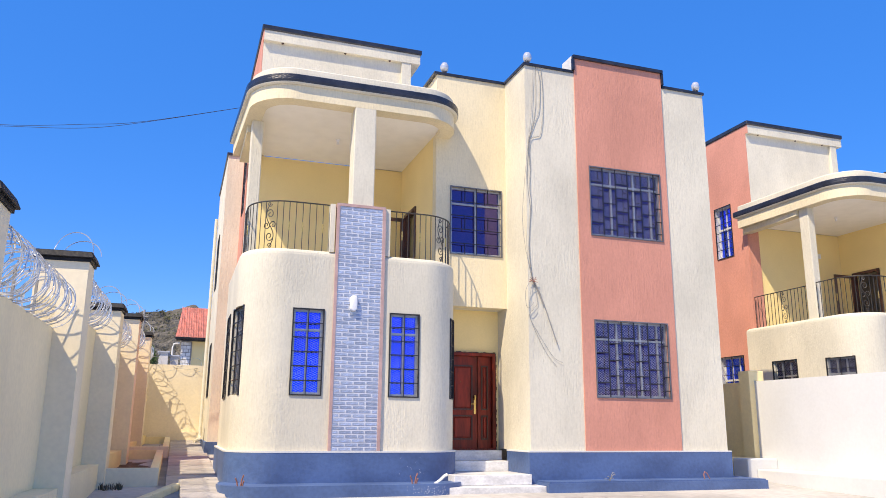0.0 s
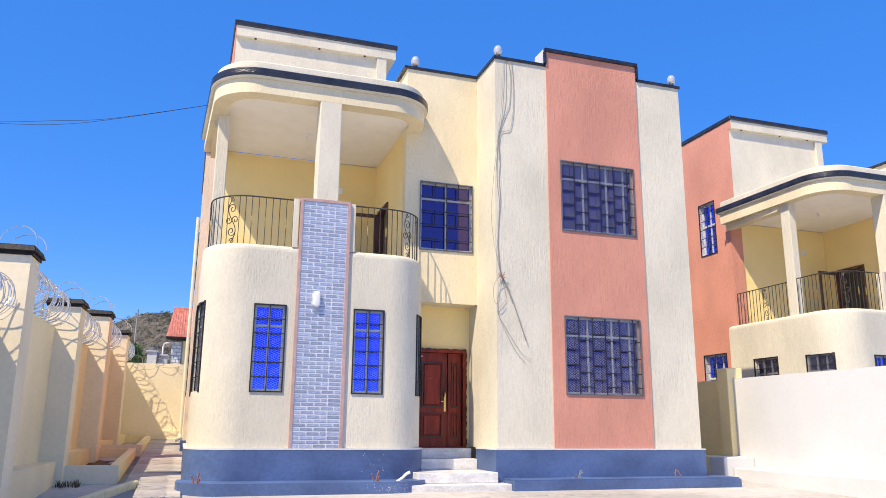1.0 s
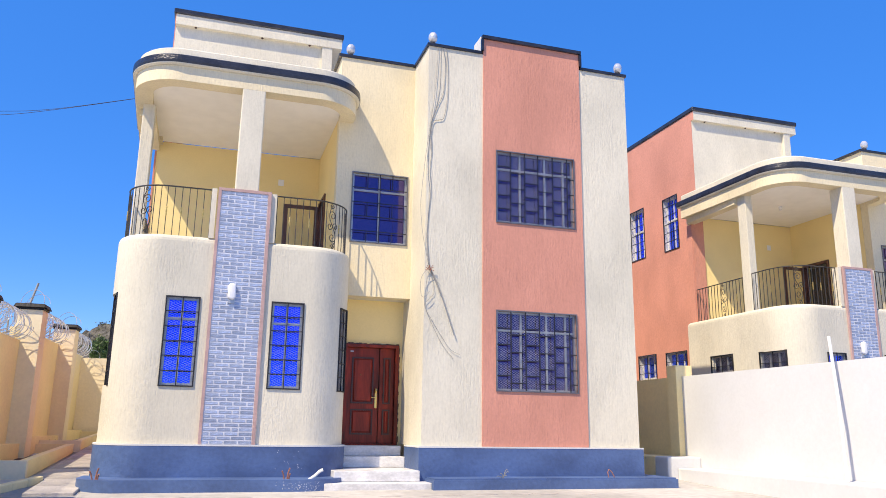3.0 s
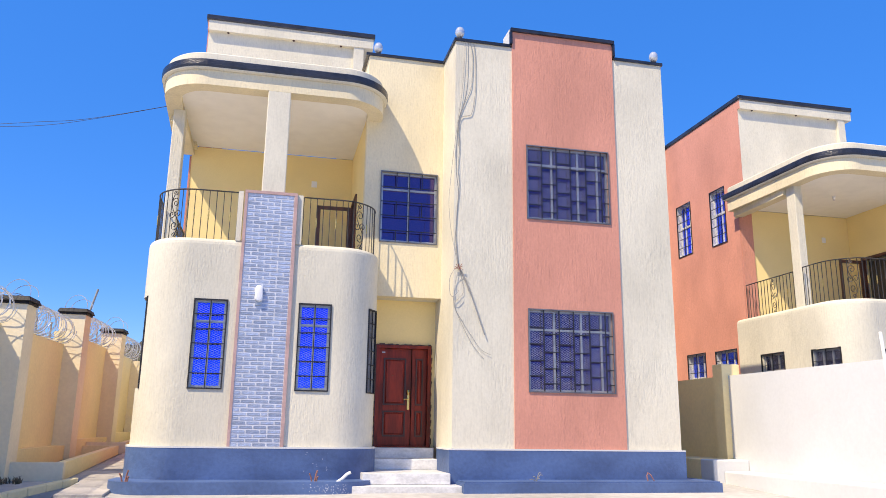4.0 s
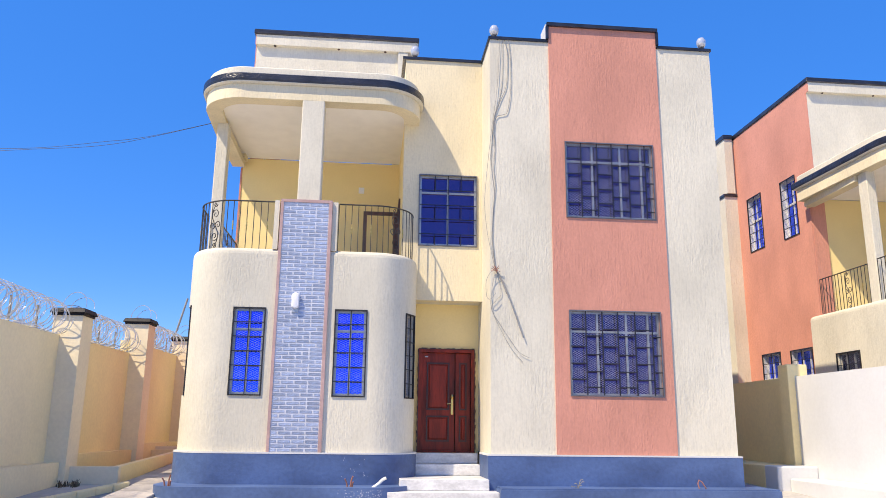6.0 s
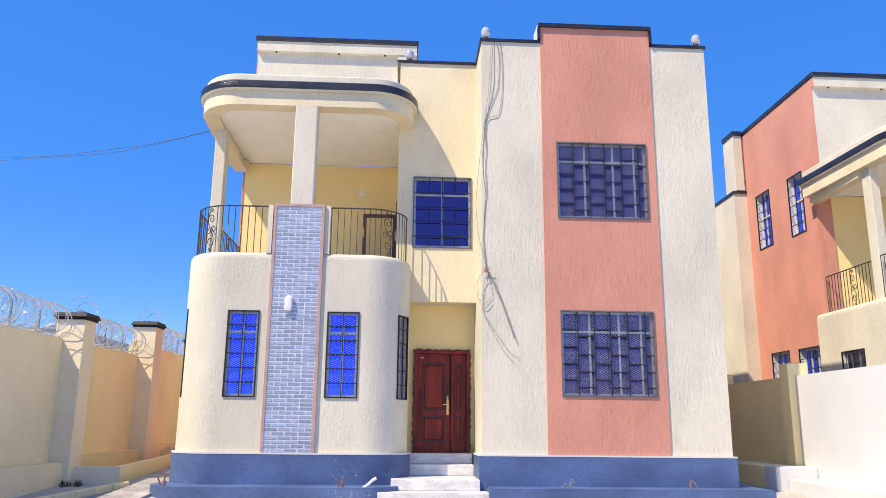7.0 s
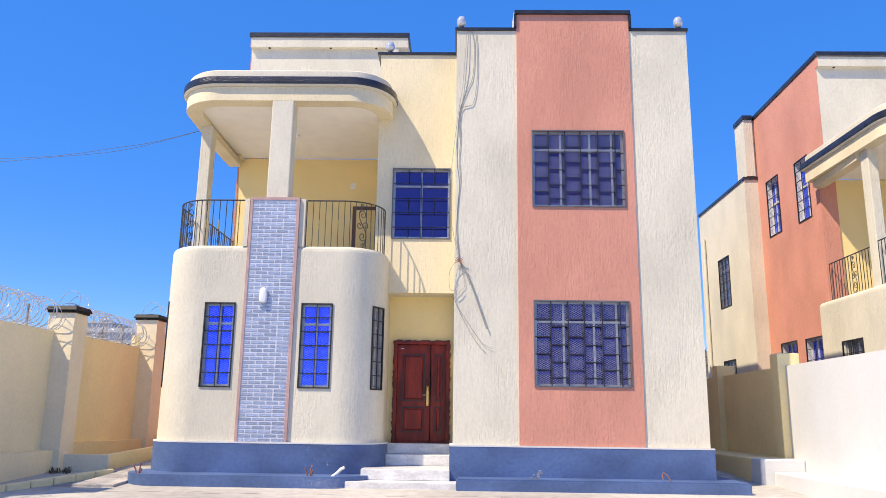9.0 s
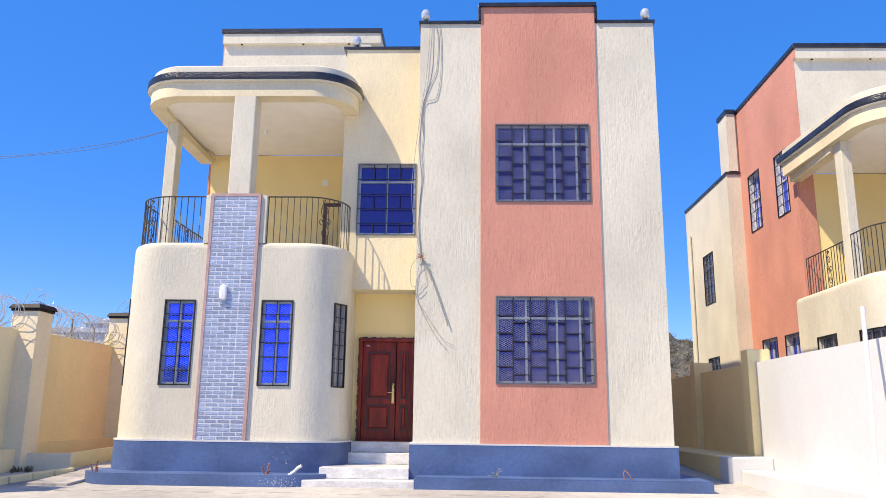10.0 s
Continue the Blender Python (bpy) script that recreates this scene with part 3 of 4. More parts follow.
        part("tile_trim", bm, PINKTRIM, H, "dusty pink trim beside the tiles")
    bm = fresh()
    box(bm, 2.625, YF - 0.049, 5.932, 3.645, YF + 0.2, 5.99)
    part("tile_trim", bm, PINKTRIM, H)
    bm = fresh()
    box(bm, 2.50, YF + 0.004, ZB - 0.02, 2.598, YF + 0.2, 5.97)
    part("tile_pier", bm, CREAM, H)
    bm = fresh()
    box(bm, 3.648, YF + 0.004, ZB - 0.02, 3.76, YF + 0.2, 5.97)
    part("tile_pier", bm, CREAM, H)
    bm = fresh()
    box(bm, 2.68, YF - 0.035, ZP, 3.58, YF + 0.1, 5.93)
    part("tile_strip", bm, GROUT, H, "strip of grey-blue brick slips with white joints")
    # posts of the balcony
    bm = fresh()
    box(bm, 2.93, YF + 0.0, ZB - 0.2, 3.39, YF + 0.42, 8.16)
    bevelled(bm, 0.02, 2)
    part("post", bm, CREAM, H, "square cream stucco balcony post")
    bm = fresh()
    box(bm, 0.93, 16.40, ZB - 0.2, 1.18, 16.72, 8.16)
    bevelled(bm, 0.02, 2)
    part("post", bm, CREAM, H, "square cream stucco balcony post")
    bm = fresh()
    box(bm, XS + 0.01, YB - 0.02, 4.6, XS + 0.05, YB + 0.2, 7.988)
    part("corner_strip", bm, PINK, H, "salmon painted end of the side wall")
    # balcony floor, walls and ceiling
    inner = [(p.x, p.y) for p in [BAY.at(BAY.length * i / 60, -0.1) for i in range(61)]]
    part("balcony_floor", slab(fresh(), inner + [(XR - 0.1, YB), (XL + 0.1, YB)], 4.45, 4.58), FLOORTILE, H)
    part("wall", wall(fresh(), Line([(XS + 0.051, YB), (5.1, YB)]), 4.3, 8.24, 0.2), YELLOW, H, "pale yellow balcony back wall")
    bwall = Line([(5.1, YB - 0.002), (5.1, YM + 0.25)])
    door_hole = (YB - 18.55, YB - 17.55, 4.58, 6.9)
    part("wall", wall(fresh(), bwall, 4.3, 8.5, 0.25, [door_hole]), YELLOW, H, "pale yellow balcony side wall")
    bm = fresh()
    for y0, y1, z0, z1 in ((17.552, 17.62, 4.58, 6.9), (18.48, 18.548, 4.58, 6.9), (17.62, 18.48, 6.83, 6.9)):
        box(bm, 5.06, y0, z0, 5.22, y1, z1)
    bd = part("balcony_door", bm, BROWN, H, "red-brown balcony door standing open")
    bm = fresh()
    for z0, z1, x0, x1 in ((4.62, 6.82, 4.22, 4.31), (4.62, 6.82, 4.97, 5.06), (6.73, 6.82, 4.31, 4.97), (4.62, 4.82, 4.31, 4.97)):
        box(bm, x0, 18.50, z0, x1, 18.54, z1)
    part("door_leaf", bm, BROWN, bd)
    # dark sheet added behind the opening for the room's shade
    bm = fresh()
    box(bm, 5.36, 17.5, 4.5, 5.4, 18.6, 6.8)
    part("inner_wall", bm, DARKROOM, H)
    bm = fresh()
    box(bm, 4.07, YB - 0.014, 7.42, 4.21, YB - 0.001, 7.58)
    part("switch_plate", bm, OPAL, H, "white switch plate on the yellow wall")
    deck = [(q.x, q.y) for q in [RIM.at(RIM.length * i / 80, -0.05) for i in range(81)]]
    part("balcony_ceiling", slab(fresh(), deck[6:] + [(5.3, YM + 0.02), (5.3, YB - 0.01), (XS, YB - 0.01)], 8.25, 8.4), WHITE, H, "white balcony ceiling")
    bm = fresh()
    lathe(bm, [(0.05, 0.10), (0.05, 0.06), (0.03, 0.05), (0.03, 0.0), (0.045, -0.02), (0.02, -0.03)], (3.0, 17.2, 8.16), 10)
    part("lamp_holder", bm, OPAL, H, "white plastic lamp holder")
    # canopy over the balcony
    band(H, "canopy_beam", RIM, 8.15, 8.462, 0.34, 0.0, IVORY, "rounded cream canopy beam")
    bm = fresh()
    box(bm, XL + 0.03, 16.74, 7.99, XL + 0.34, YB - 0.061, 8.149)
    part("side_beam", bm, IVORY, H, "cream beam over the balcony side")
    part("canopy_lip", sweep(fresh(), RIM, [(-0.2, 8.464), (0.03, 8.464), (0.075, 8.485), (0.08, 8.50), (-0.2, 8.50)]), CREAM, H)
    part("canopy_trim", sweep(fresh(), RIM, [(-0.22, 8.502), (0.085, 8.502), (0.095, 8.55), (0.09, 8.655), (0.07, 8.675), (-0.22, 8.675)]), BLACK, H, "black painted canopy edge")
    part("canopy_parapet", sweep(fresh(), RIM, [(-0.25, 8.677), (-0.02, 8.677), (-0.025, 8.84), (-0.06, 8.87), (-0.25, 8.87)]), CREAM, H)
    # tower behind the balcony
    bm = fresh()
    box(bm, XT, 18.742, 11.361, XT + 0.0199, 23.188, 11.636)
    box(bm, XT, 18.858, 8.7, XT + 0.0199, YB + 0.2, 11.359)
    part("slab_skin", bm, PINK, H, "salmon stucco edge of the roof slab")
    part("wall", wall(fresh(), Line([(XT + 0.02, 18.86), (5.25, 18.86), (5.25, 23.5)]), 8.5, 11.36, 0.25), CREAM, H, "cream stucco tower wall")
    bm = fresh()
    box(bm, XT + 0.02, 18.74, 11.36, 5.5, 23.19, 11.638)
    part("tower_slab", bm, CREAM, H, "overhanging cream roof slab")
    bm = fresh()
    box(bm, XT - 0.04, 18.70, 11.64, 5.54, 23.15, 11.78)
    bevelled(bm, 0.02, 1)
    part("tower_trim", bm, BLACK, H, "black painted tower roof edge")
    bm = fresh()
    box(bm, 4.98, 18.76, 8.7, 5.246, 18.858, 11.358)
    part("tower_fin", bm, CREAM, H)
    for x in (1.73, 3.4, 4.64):
        bm = fresh()
        lathe(bm, [(0.035, 0.0), (0.035, -0.012), (0.02, -0.018), (0.015, -0.03)], (x, 18.80, 11.36), 10)
        part("downlight", bm, DARKWOOD, H)
    # recessed wall over the door
    mid = Line([(5.1, YM), (XM, YM)])
    mh = [(5.46 - 5.1, 6.73 - 5.1, 5.4, 7.0)]
    part("wall", wall(fresh(), mid, 4.2, ZT, 0.24, mh), IVORY, H, "cream stucco wall over the entrance")
    window(H, ((5.46 + 6.73) / 2, YM + 0.012, 6.2), 0, 1.27, 1.6, 3, 5, BLUEGLASS, "ladder", "blue glass window with dark guard bars")
    part("wall", wall(fresh(), Line([(5.1, 18.73), (5.1, YM + 0.242)]), 8.5, ZT, 0.2), IVORY, H, "cream stucco roof return")
    band(H, "parapet_trim", Line([(5.06, YM + 2.4), (5.06, YM), (XM, YM)]), ZT, ZT + 0.065, 0.3, 0.035, BLACK, "black painted parapet edge")
    bm = fresh()
    box(bm, XR - 0.2, YM + 0.002, 4.2, XM, YD + 0.3, 4.35)
    part("porch_soffit", bm, CREAM, H)
    dl = Line([(XR, YD), (XM, YD)])
    part("wall", wall(fresh(), dl, 1.0, 4.2, 0.2, [(5.54 - XR, 6.76 - XR, 1.05, 3.22)]), YELLOW, H, "pale yellow porch wall")
    leaf_door(H, 5.545, 6.755, 1.055, 3.215, YD - 0.02, WOOD)
    # unseen dark sheet added behind the entrance door for the room's shade
    bm = fresh()
    box(bm, 5.4, YD + 0.2, 1.0, 6.9, YD + 0.24, 4.2)
    part("inner_wall", bm, DARKROOM, H)
    # block with the salmon strip
    part("wall", wall(fresh(), Line([(XM, YD), (XM, YR), (8.13, YR)]), ZP, ZT, 0.25), CREAM, H, "cream stucco front wall")
    part("wall", wall(fresh(), Line([(10.53, YR), (XE, YR), (XE, YR + 0.25)]), ZP, ZT, 0.25), CREAM, H, "cream stucco front wall")
    strip = Line([(8.13, YR - 0.03), (10.53, YR - 0.03)])
    gh = [(8.44 - 8.13, 10.31 - 8.13, 2.2, 3.88), (8.44 - 8.13, 10.33 - 8.13, 5.82, 7.46)]
    part("wall", wall(fresh(), strip, ZP, 10.12, 0.3, gh), PINK, H, "salmon stucco strip with two windows")
    for a, b, z0, z1 in gh:
        window(H, (8.13 + (a + b) / 2, YR - 0.018, (z0 + z1) / 2), 0, b - a, z1 - z0, 6, 5, BLUEGLASS, "staggered", "wide window with staggered guard bars and expanded mesh")
    band(H, "parapet_trim", Line([(8.09, YR - 0.03), (10.57, YR - 0.03)]), 10.12, 10.2, 0.12, 0.06, BLACK, "black painted parapet edge")
    for xa, xb in ((8.075, 8.128), (10.532, 10.585)):
        bm = fresh()
        box(bm, xa, YR - 0.075, ZT + 0.066, xb, YR + 0.0, 10.118)
        part("parapet_trim", bm, BLACK, H, "black painted parapet edge")
        bm = fresh()
        box(bm, xa, YR + 0.001, ZT + 0.067, xb, YR + 0.45, 10.19)
        part("parapet_return", bm, WHITEWALL, H, "whitewashed parapet return")
    band(H, "parapet_trim", Line([(XM, YM), (XM, YR), (8.09, YR)]), ZT, ZT + 0.065, 0.3, 0.035, BLACK, "black painted parapet edge")
    band(H, "parapet_trim", Line([(10.57, YR), (XE, YR), (XE, 27.8)]), ZT, ZT + 0.065, 0.3, 0.035, BLACK, "black painted parapet edge")
    bm = fresh()
    box(bm, 5.3, YM + 0.26, 9.2, XE - 0.26, 27.5, 9.35)
    box(bm, XM + 0.26, YR + 0.28, 9.2, XE - 0.26, YM + 0.259, 9.35)
    part("roof", bm, CONCRETE, H, "flat concrete roof")
    # plinth
    for ln in (Line([(XT, 23.2), (XT, 19.1), (XL, 19.1), (XL, YF), (XR, YF), (XR, YD - 0.3)], {3: RB, 4: RB}), Line([(XM, YD - 0.6), (XM, YR), (XE, YR), (XE, 27.8)])):
        part("plinth", wall(fresh(), ln, GZ - 0.1, ZP - 0.03, 0.3, off=0.06), BLUE, H, "slate blue painted plinth")
        part("plinth_edge", wall(fresh(), ln, ZP - 0.03, ZP - 0.001, 0.3, off=0.065), WHITEWALL, H)
    part("plinth", wall(fresh(), Line([(XW, 27.8), (XW, 23.18), (XT, 23.18)]), GZ, ZP - 0.001, 0.3, off=0.06), BLUE, H)
    # low blue step at its foot
    def foot(pts, rad, back=()):
        bm = fresh()
        ln = Line(pts, rad)
        slab(bm, [*ln.p, *back], GZ - 0.05, 0.50)
        bmesh.ops.bevel(bm, geom=[e for e in bm.edges if all(v.co.z > 0.4 for v in e.verts)], offset=0.03, segments=2, affect="EDGES")
        part("foot_step", bm, BLUE, H, "low slate blue step along the plinth")
    foot([(0.66, 15.6), (0.66, 14.2), (5.35, 14.2), (5.35, 15.5)], {1: 0.74, 2: 0.9})
    toe = Line([(0.66, 14.2), (5.35, 14.2), (5.35, 15.5)], 0.9)
    foot([(6.93, 14.2), (12.25, 14.2), (12.25, 16.2)], 0.0, [(6.93, 16.2)])
    rng = random.Random(21)
    verts, faces = [], []
    for _ in range(110):
        if rng.random() < 0.85:
            d, z = rng.triangular(3.3, 4.2, 4.1), rng.uniform(0.28, 0.46)
            p, q = toe.at(d, 0.003), toe.at(d + 0.05, 0.003)
            c, u = Vector((p.x, p.y, z)), Vector((q.x - p.x, q.y - p.y, 0)).normalized()
        else:
            x, z = rng.triangular(3.7, 4.6, 4.5), rng.triangular(0.6, 1.0, 0.7)
            c, u = Vector((x, YF - 0.063, z)), Vector((1, 0, 0))
        r, n = rng.uniform(0.003, 0.008), 6
        b = len(verts)
        verts += [c + u * r * math.cos(k / n * math.tau) * rng.uniform(0.6, 1.2) + Vector((0, 0, r * rng.uniform(0.7, 1.8) * math.sin(k / n * math.tau))) for k in range(n)]
        faces.append(tuple(range(b, b + n)))
    me = bpy.data.meshes.new("paint_splash")
    me.from_pydata(verts, [], faces)
    me.materials.append(GROUT)
    tagged(part("paint_splash", me, GROUT, H, "white paint splashes on the blue plinth"), kind="stuff")
    # lamps on the parapet
    for x, y in ((6.95, YR + 0.05), (11.62, YR + 0.05), (5.3, YM + 0.05)):
        bm = fresh()
        lathe(bm, [(0.06, 0.0), (0.06, 0.03), (0.05, 0.045), (0.045, 0.06)], (x, y, ZT + 0.065), 12)
        lp = part("parapet_lamp", bm, IRON, H, "clear glass globe lamp on a dark base")
        bm = fresh()
        lathe(bm, [(0.05, 0.05), (0.085, 0.09), (0.105, 0.15), (0.1, 0.215), (0.07, 0.275), (0.015, 0.3)], (x, y, ZT + 0.065), 16)
        part("globe", bm, LAMPGLASS, lp, "clear glass globe", True)
    # wall lamp on the tiles
    bm = fresh()
    box(bm, 2.945, YF - 0.12, 3.77, 3.095, YF - 0.036, 4.09)
    bmesh.ops.bevel(bm, geom=[e for e in bm.edges if abs(e.verts[0].co.y - e.verts[1].co.y) > 0.05], offset=0.072, segments=6, affect="EDGES", profile=0.5)
    bmesh.ops.bevel(bm, geom=[e for e in bm.edges if all(v.co.y < YF - 0.11 for v in e.verts)], offset=0.03, segments=3, affect="EDGES", profile=0.5)
    wl = part("wall_lamp", bm, OPAL, H, "white opal bulkhead wall lamp", True)
    bm = fresh()
    box(bm, 2.96, YF - 0.065, 3.70, 3.08, YF - 0.036, 3.778)
    part("lamp_base", bm, FRAME, wl)
    # rails
    railing(H, Line([(0.99, 18.9), (0.97, 16.74)]), 0.0, 2.14, (0.55,), (0.3, 0.8))
    railing(H, BAY, BAY.find(y=16.36, hi=half), s(2.50), (0.54,), (0.25, 0.70, 0.82, 0.93))
    railing(H, BAY, s(3.78), BAY.length - 0.65, (0.55,), (0.14, 0.31, 0.66))
    # drainpipe at the rear corner
    bm = fresh()
    tube(bm, [(XW - 0.08, 27.2, z) for z in (1.2, 3, 5, 7, 8.6)], 0.055, 10)
    tube(bm, [(XW - 0.08, 27.2, 1.2), (XW - 0.10, 27.1, 1.08), (XW - 0.25, 26.95, 1.02)], 0.055, 10)
    part("drainpipe", bm, CREAM, H, "cream painted drainpipe")
    # brick slips, in courses with broken joints
    bm = fresh()
    box(bm, -0.112, -0.007, -0.0235, 0.112, 0.0, 0.0235)
    bevelled(bm, 0.002, 1)
    full = mesh_of("brick", bm, BRICK)
    bm = fresh()
    box(bm, -0.05, -0.007, -0.0235, 0.05, 0.0, 0.0235)
    bevelled(bm, 0.002, 1)
    half = mesh_of("brick", bm, BRICK)
    strip_ob = next(o for o in H.children if o.name.startswith("tile_strip"))
    pitch = (5.93 - ZP) / 62
    rng = random.Random(4)
    for r in range(62):
        z = ZP + pitch * (r + 0.5)
        x = 2.69
        pattern = ("hfff", "fffh", "hfff", "ffhf")[r % 4]
        for k in pattern:
            w = 0.236 if k == "f" else 0.112
            b = part("brick", full if k == "f" else half, BRICK, strip_ob)
            b.matrix_basis = pose(x + w / 2, YF - 0.036 + rng.uniform(-0.001, 0.002), z)
            x += w + 0.02
    return H


house = build_house()


# ---- entrance steps ----
def steps():
    S = thing("entrance_steps", "pale marble entrance steps between the blue plinths", "steps")
    for x0, x1, y0, z0, z1 in ((5.42, 6.79, 16.22, 0.842, 1.05), (5.40, 6.79, 15.86, 0.622, 0.84), (5.12, 6.80, 14.70, 0.42, 0.62), (4.88, 6.93, 14.31, 0.1, 0.418)):
        bm = fresh()
        box(bm, x0, y0, z0, x1, YD + 0.05, z1)
        bevelled(bm, 0.012, 2)
        part("step", bm, MARBLE, S)


steps()


# ---- boundary walls ----
WX = -1.87


def left_wall():
    W = thing("boundary_wall", "ochre painted boundary wall with dark capped piers", "wall")
    tagged(W, kind="structure")
    turn = pose(WX, 12.3, 0, 0, 0, -2.0) @ pose(-WX, -12.3, 0)
    W.matrix_basis = turn
    secs = [(-14.0, 3.3, 2.7), (3.3, 7.2, 2.8), (7.2, 11.8, 2.85), (11.8, 16.0, 3.29), (16.0, 20.18, 3.32), (20.18, 24.42, 3.64), (24.42, 28.4, 3.62)]
    for y0, y1, z in secs:
        bm = fresh()
        box(bm, WX - 0.25, y0, 0.0, WX, y1, z)
        # panels before y 15.9 get a slightly paler tone
        paint = PALEWALL if y0 < 15.9 else WALLPAINT
        part("wall_panel", bm, paint, W)
        bm = fresh()
        base = 0.82 + 0.03 * max(y0 - 12, -4)
        box(bm, WX + 0.001, y0 + 0.551, 0.0, WX + 0.3, y1 - 0.001, base)
        part("wall_base", bm, paint, W)
    for y, z in ((3.3, 3.2), (7.2, 3.6), (11.8, 3.96), (16.0, 3.84), (20.18, 4.21), (24.42, 4.23)):
        xa, xb = (WX - 0.16, WX + 0.42) if y > 15 else (WX - 0.32, WX + (0.37 if y > 11 else 0.25))
        bm = fresh()
        box(bm, xa, y, 0.0, xb, y + 0.55, z - 0.15)
        # the sun's paling of the ochre pier fronts is put into this colour
        p = part("pier", bm, PIERPALE, W, "ochre pier with sunlit paleness in its colour")
        bm = fresh()
        box(bm, xa - 0.025, y - 0.025, z - 0.149, xb + 0.025, y + 0.575, z - 0.102)
        part("pier_cap_base", bm, CAPPAINT, p)
        bm = fresh()
        v = box(bm, xa - 0.07, y - 0.08, z - 0.1, xb + 0.07, y + 0.63, z)
        for q in v:
            if q.co.z > z - 0.02:
                q.co.x += 0.04 * (1 if q.co.x < WX + 0.1 else -1)
                q.co.y += 0.06 * (1 if q.co.y < y + 0.27 else -1)
        bevelled(bm, 0.012, 1)
        part("pier_cap", bm, CAPPAINT, p, "black painted pier cap")
    # coils of razor wire on top, with short steel stakes
    rng = random.Random(7)
    for y0, y1, z in secs[2:]:
        wire = thing("razor_wire", "coiled galvanised razor wire along the wall top", "razor wire", "razor wire coils")
        wire.matrix_basis = turn
        y0, y1 = y0 + 0.62, y1 - 0.05
        loops = int((y1 - y0) / 0.115)
        pts, r = [], 0.33
        for k in range(loops * 24 + 1):
            t = k / 24
            j = 0.03 * math.sin(t * 2.3) + 0.02 * math.sin(t * 5.1)
            a = t * math.tau
            pts.append((WX - 0.06 + (r + j) * math.cos(a), y0 + (y1 - y0) * t / loops + 0.05 * math.sin(a * 2 + t), z + 0.32 + (r + j) * 0.95 * math.sin(a)))
        bm = fresh()
        tube(bm, pts, 0.008, 4)
        for k in range(2, len(pts) - 1, 3):
            c, d = Vector(pts[k]), (Vector(pts[k + 1]) - Vector(pts[k])).normalized()
            side = d.cross(Vector((0, 1, 0))).normalized()
            for sg in (1, -1):
                v = [bm.verts.new(c - d * 0.014), bm.verts.new(c + d * 0.014), bm.verts.new(c + sg * side * 0.02 + d * 0.012)]
                bm.faces.new(v)
        part("coil", bm, STEEL, wire)
        for f in (0.15, 0.45, 0.75):
            bm = fresh()
            y = y0 + (y1 - y0) * f
            box(bm, WX - 0.08, y - 0.02, z - 0.05, WX - 0.05, y + 0.02, z + rng.uniform(0.42, 0.52))
            part("stake", bm, CABLE, wire)
    for y, z in ((11.8, 3.96), (16.0, 3.87), (20.18, 4.24), (24.42, 4.26)):
        bm = fresh()
        for s in range(2):
            ring = []
            for k in range(17):
                a = k / 16 * math.pi * 1.15
                ring.append((WX + 0.1 + 0.28 * math.cos(a) + 0.08 * s, y + 0.2 + 0.22 * s + 0.2 * math.sin(a * 0.7), z + 0.02 + (0.34 - 0.08 * s) * math.sin(a) * (1 if k < 14 else 0.6)))
            tube(bm, ring, 0.008, 4)
        loop = part("razor_wire", bm, STEEL, None, "loose loops of razor wire over a pier cap")
        tagged(loop, "", "razor wire", "razor wire coils")
        loop.matrix_basis = turn


left_wall()


def back_wall():
    W = thing("boundary_wall", "pale cream painted rear boundary wall", "wall")
    tagged(W, kind="structure")
    bm = fresh()
    box(bm, -1.6, 28.2, 0.0, 14.2, 28.45, 3.56)
    part("wall_panel", bm, PIERPALE, W)
    bm = fresh()
    box(bm, -1.3, 28.06, 0.0, 13.8, 28.198, 1.3)
    part("wall_base", bm, PIERPALE, W)
    bm = fresh()
    pts = []
    for k in range(20 * 15 + 1):
        t = k / 20
        a = t * math.tau
        pts.append((-1.1 + 0.66 * t + 0.34 * math.cos(a), 28.17 + 0.07 * math.cos(a * 2), 3.57 + (0.2 + 0.06 * math.sin(t * 3.1)) * math.sin(a)))
    tube(bm, pts, 0.0065, 4)
    coil = part("razor_wire", bm, STEEL, None, "loosely stretched razor wire on the rear wall")
    tagged(coil, "", "razor wire", "razor wire coils")


back_wall()
RX = 13.9


def right_wall():
    W = thing("boundary_wall", "white painted boundary wall with plain square piers", "wall")
    tagged(W, kind="structure")
    # beyond y 16.3 the house shadow's tan tone is coloured into the wall
    for y0, y1 in ((-14.0, 11.0), (11.0, 16.3), (16.3, 19.9), (19.9, 28.2)):
        bm = fresh()
        box(bm, RX, y0, 0.0, RX + 0.25, y1, 2.76)
        part("wall_panel", bm, WHITEWALL if y0 < 16 else SHADETAN, W, "" if y0 < 16 else "wall panel in the house shadow, warm shade tone in its colour")
    for y in (16.3, 20.2, 23.8):
        bm = fresh()
        box(bm, RX - 0.16, y, 0.0, RX + 0.31, y + 0.4, 3.03)
        bevelled(bm, 0.01, 1)
        part("pier", bm, SHADETAN, W, "square pier in the house shadow, warm shade tone in its colour")
    for x0, y0, y1, z, paint in ((13.0, 16.25, 28.1, 0.86, SHADETAN), (13.0, 15.7, 16.24, 0.86, WHITEWALL), (13.25, -14.0, 15.69, 0.62, WHITEWALL)):
        bm = fresh()
        box(bm, x0, y0, 0.0, RX - 0.001, y1, z)
        bevelled(bm, 0.03, 2)
        part("wall_base", bm, paint, W)


right_wall()
neighbour = copy_thing(house, pose(15.184, -0.3, -0.36) @ Matrix.Diagonal((0.89, 1, 0.975, 1)))
bm = fresh()
box(bm, XS + 0.051, YB - 0.03, 4.6, XT + 0.30, YB - 0.001, 8.24)
part("corner_strip", bm, PINK, neighbour, "salmon painted corner of the balcony wall")
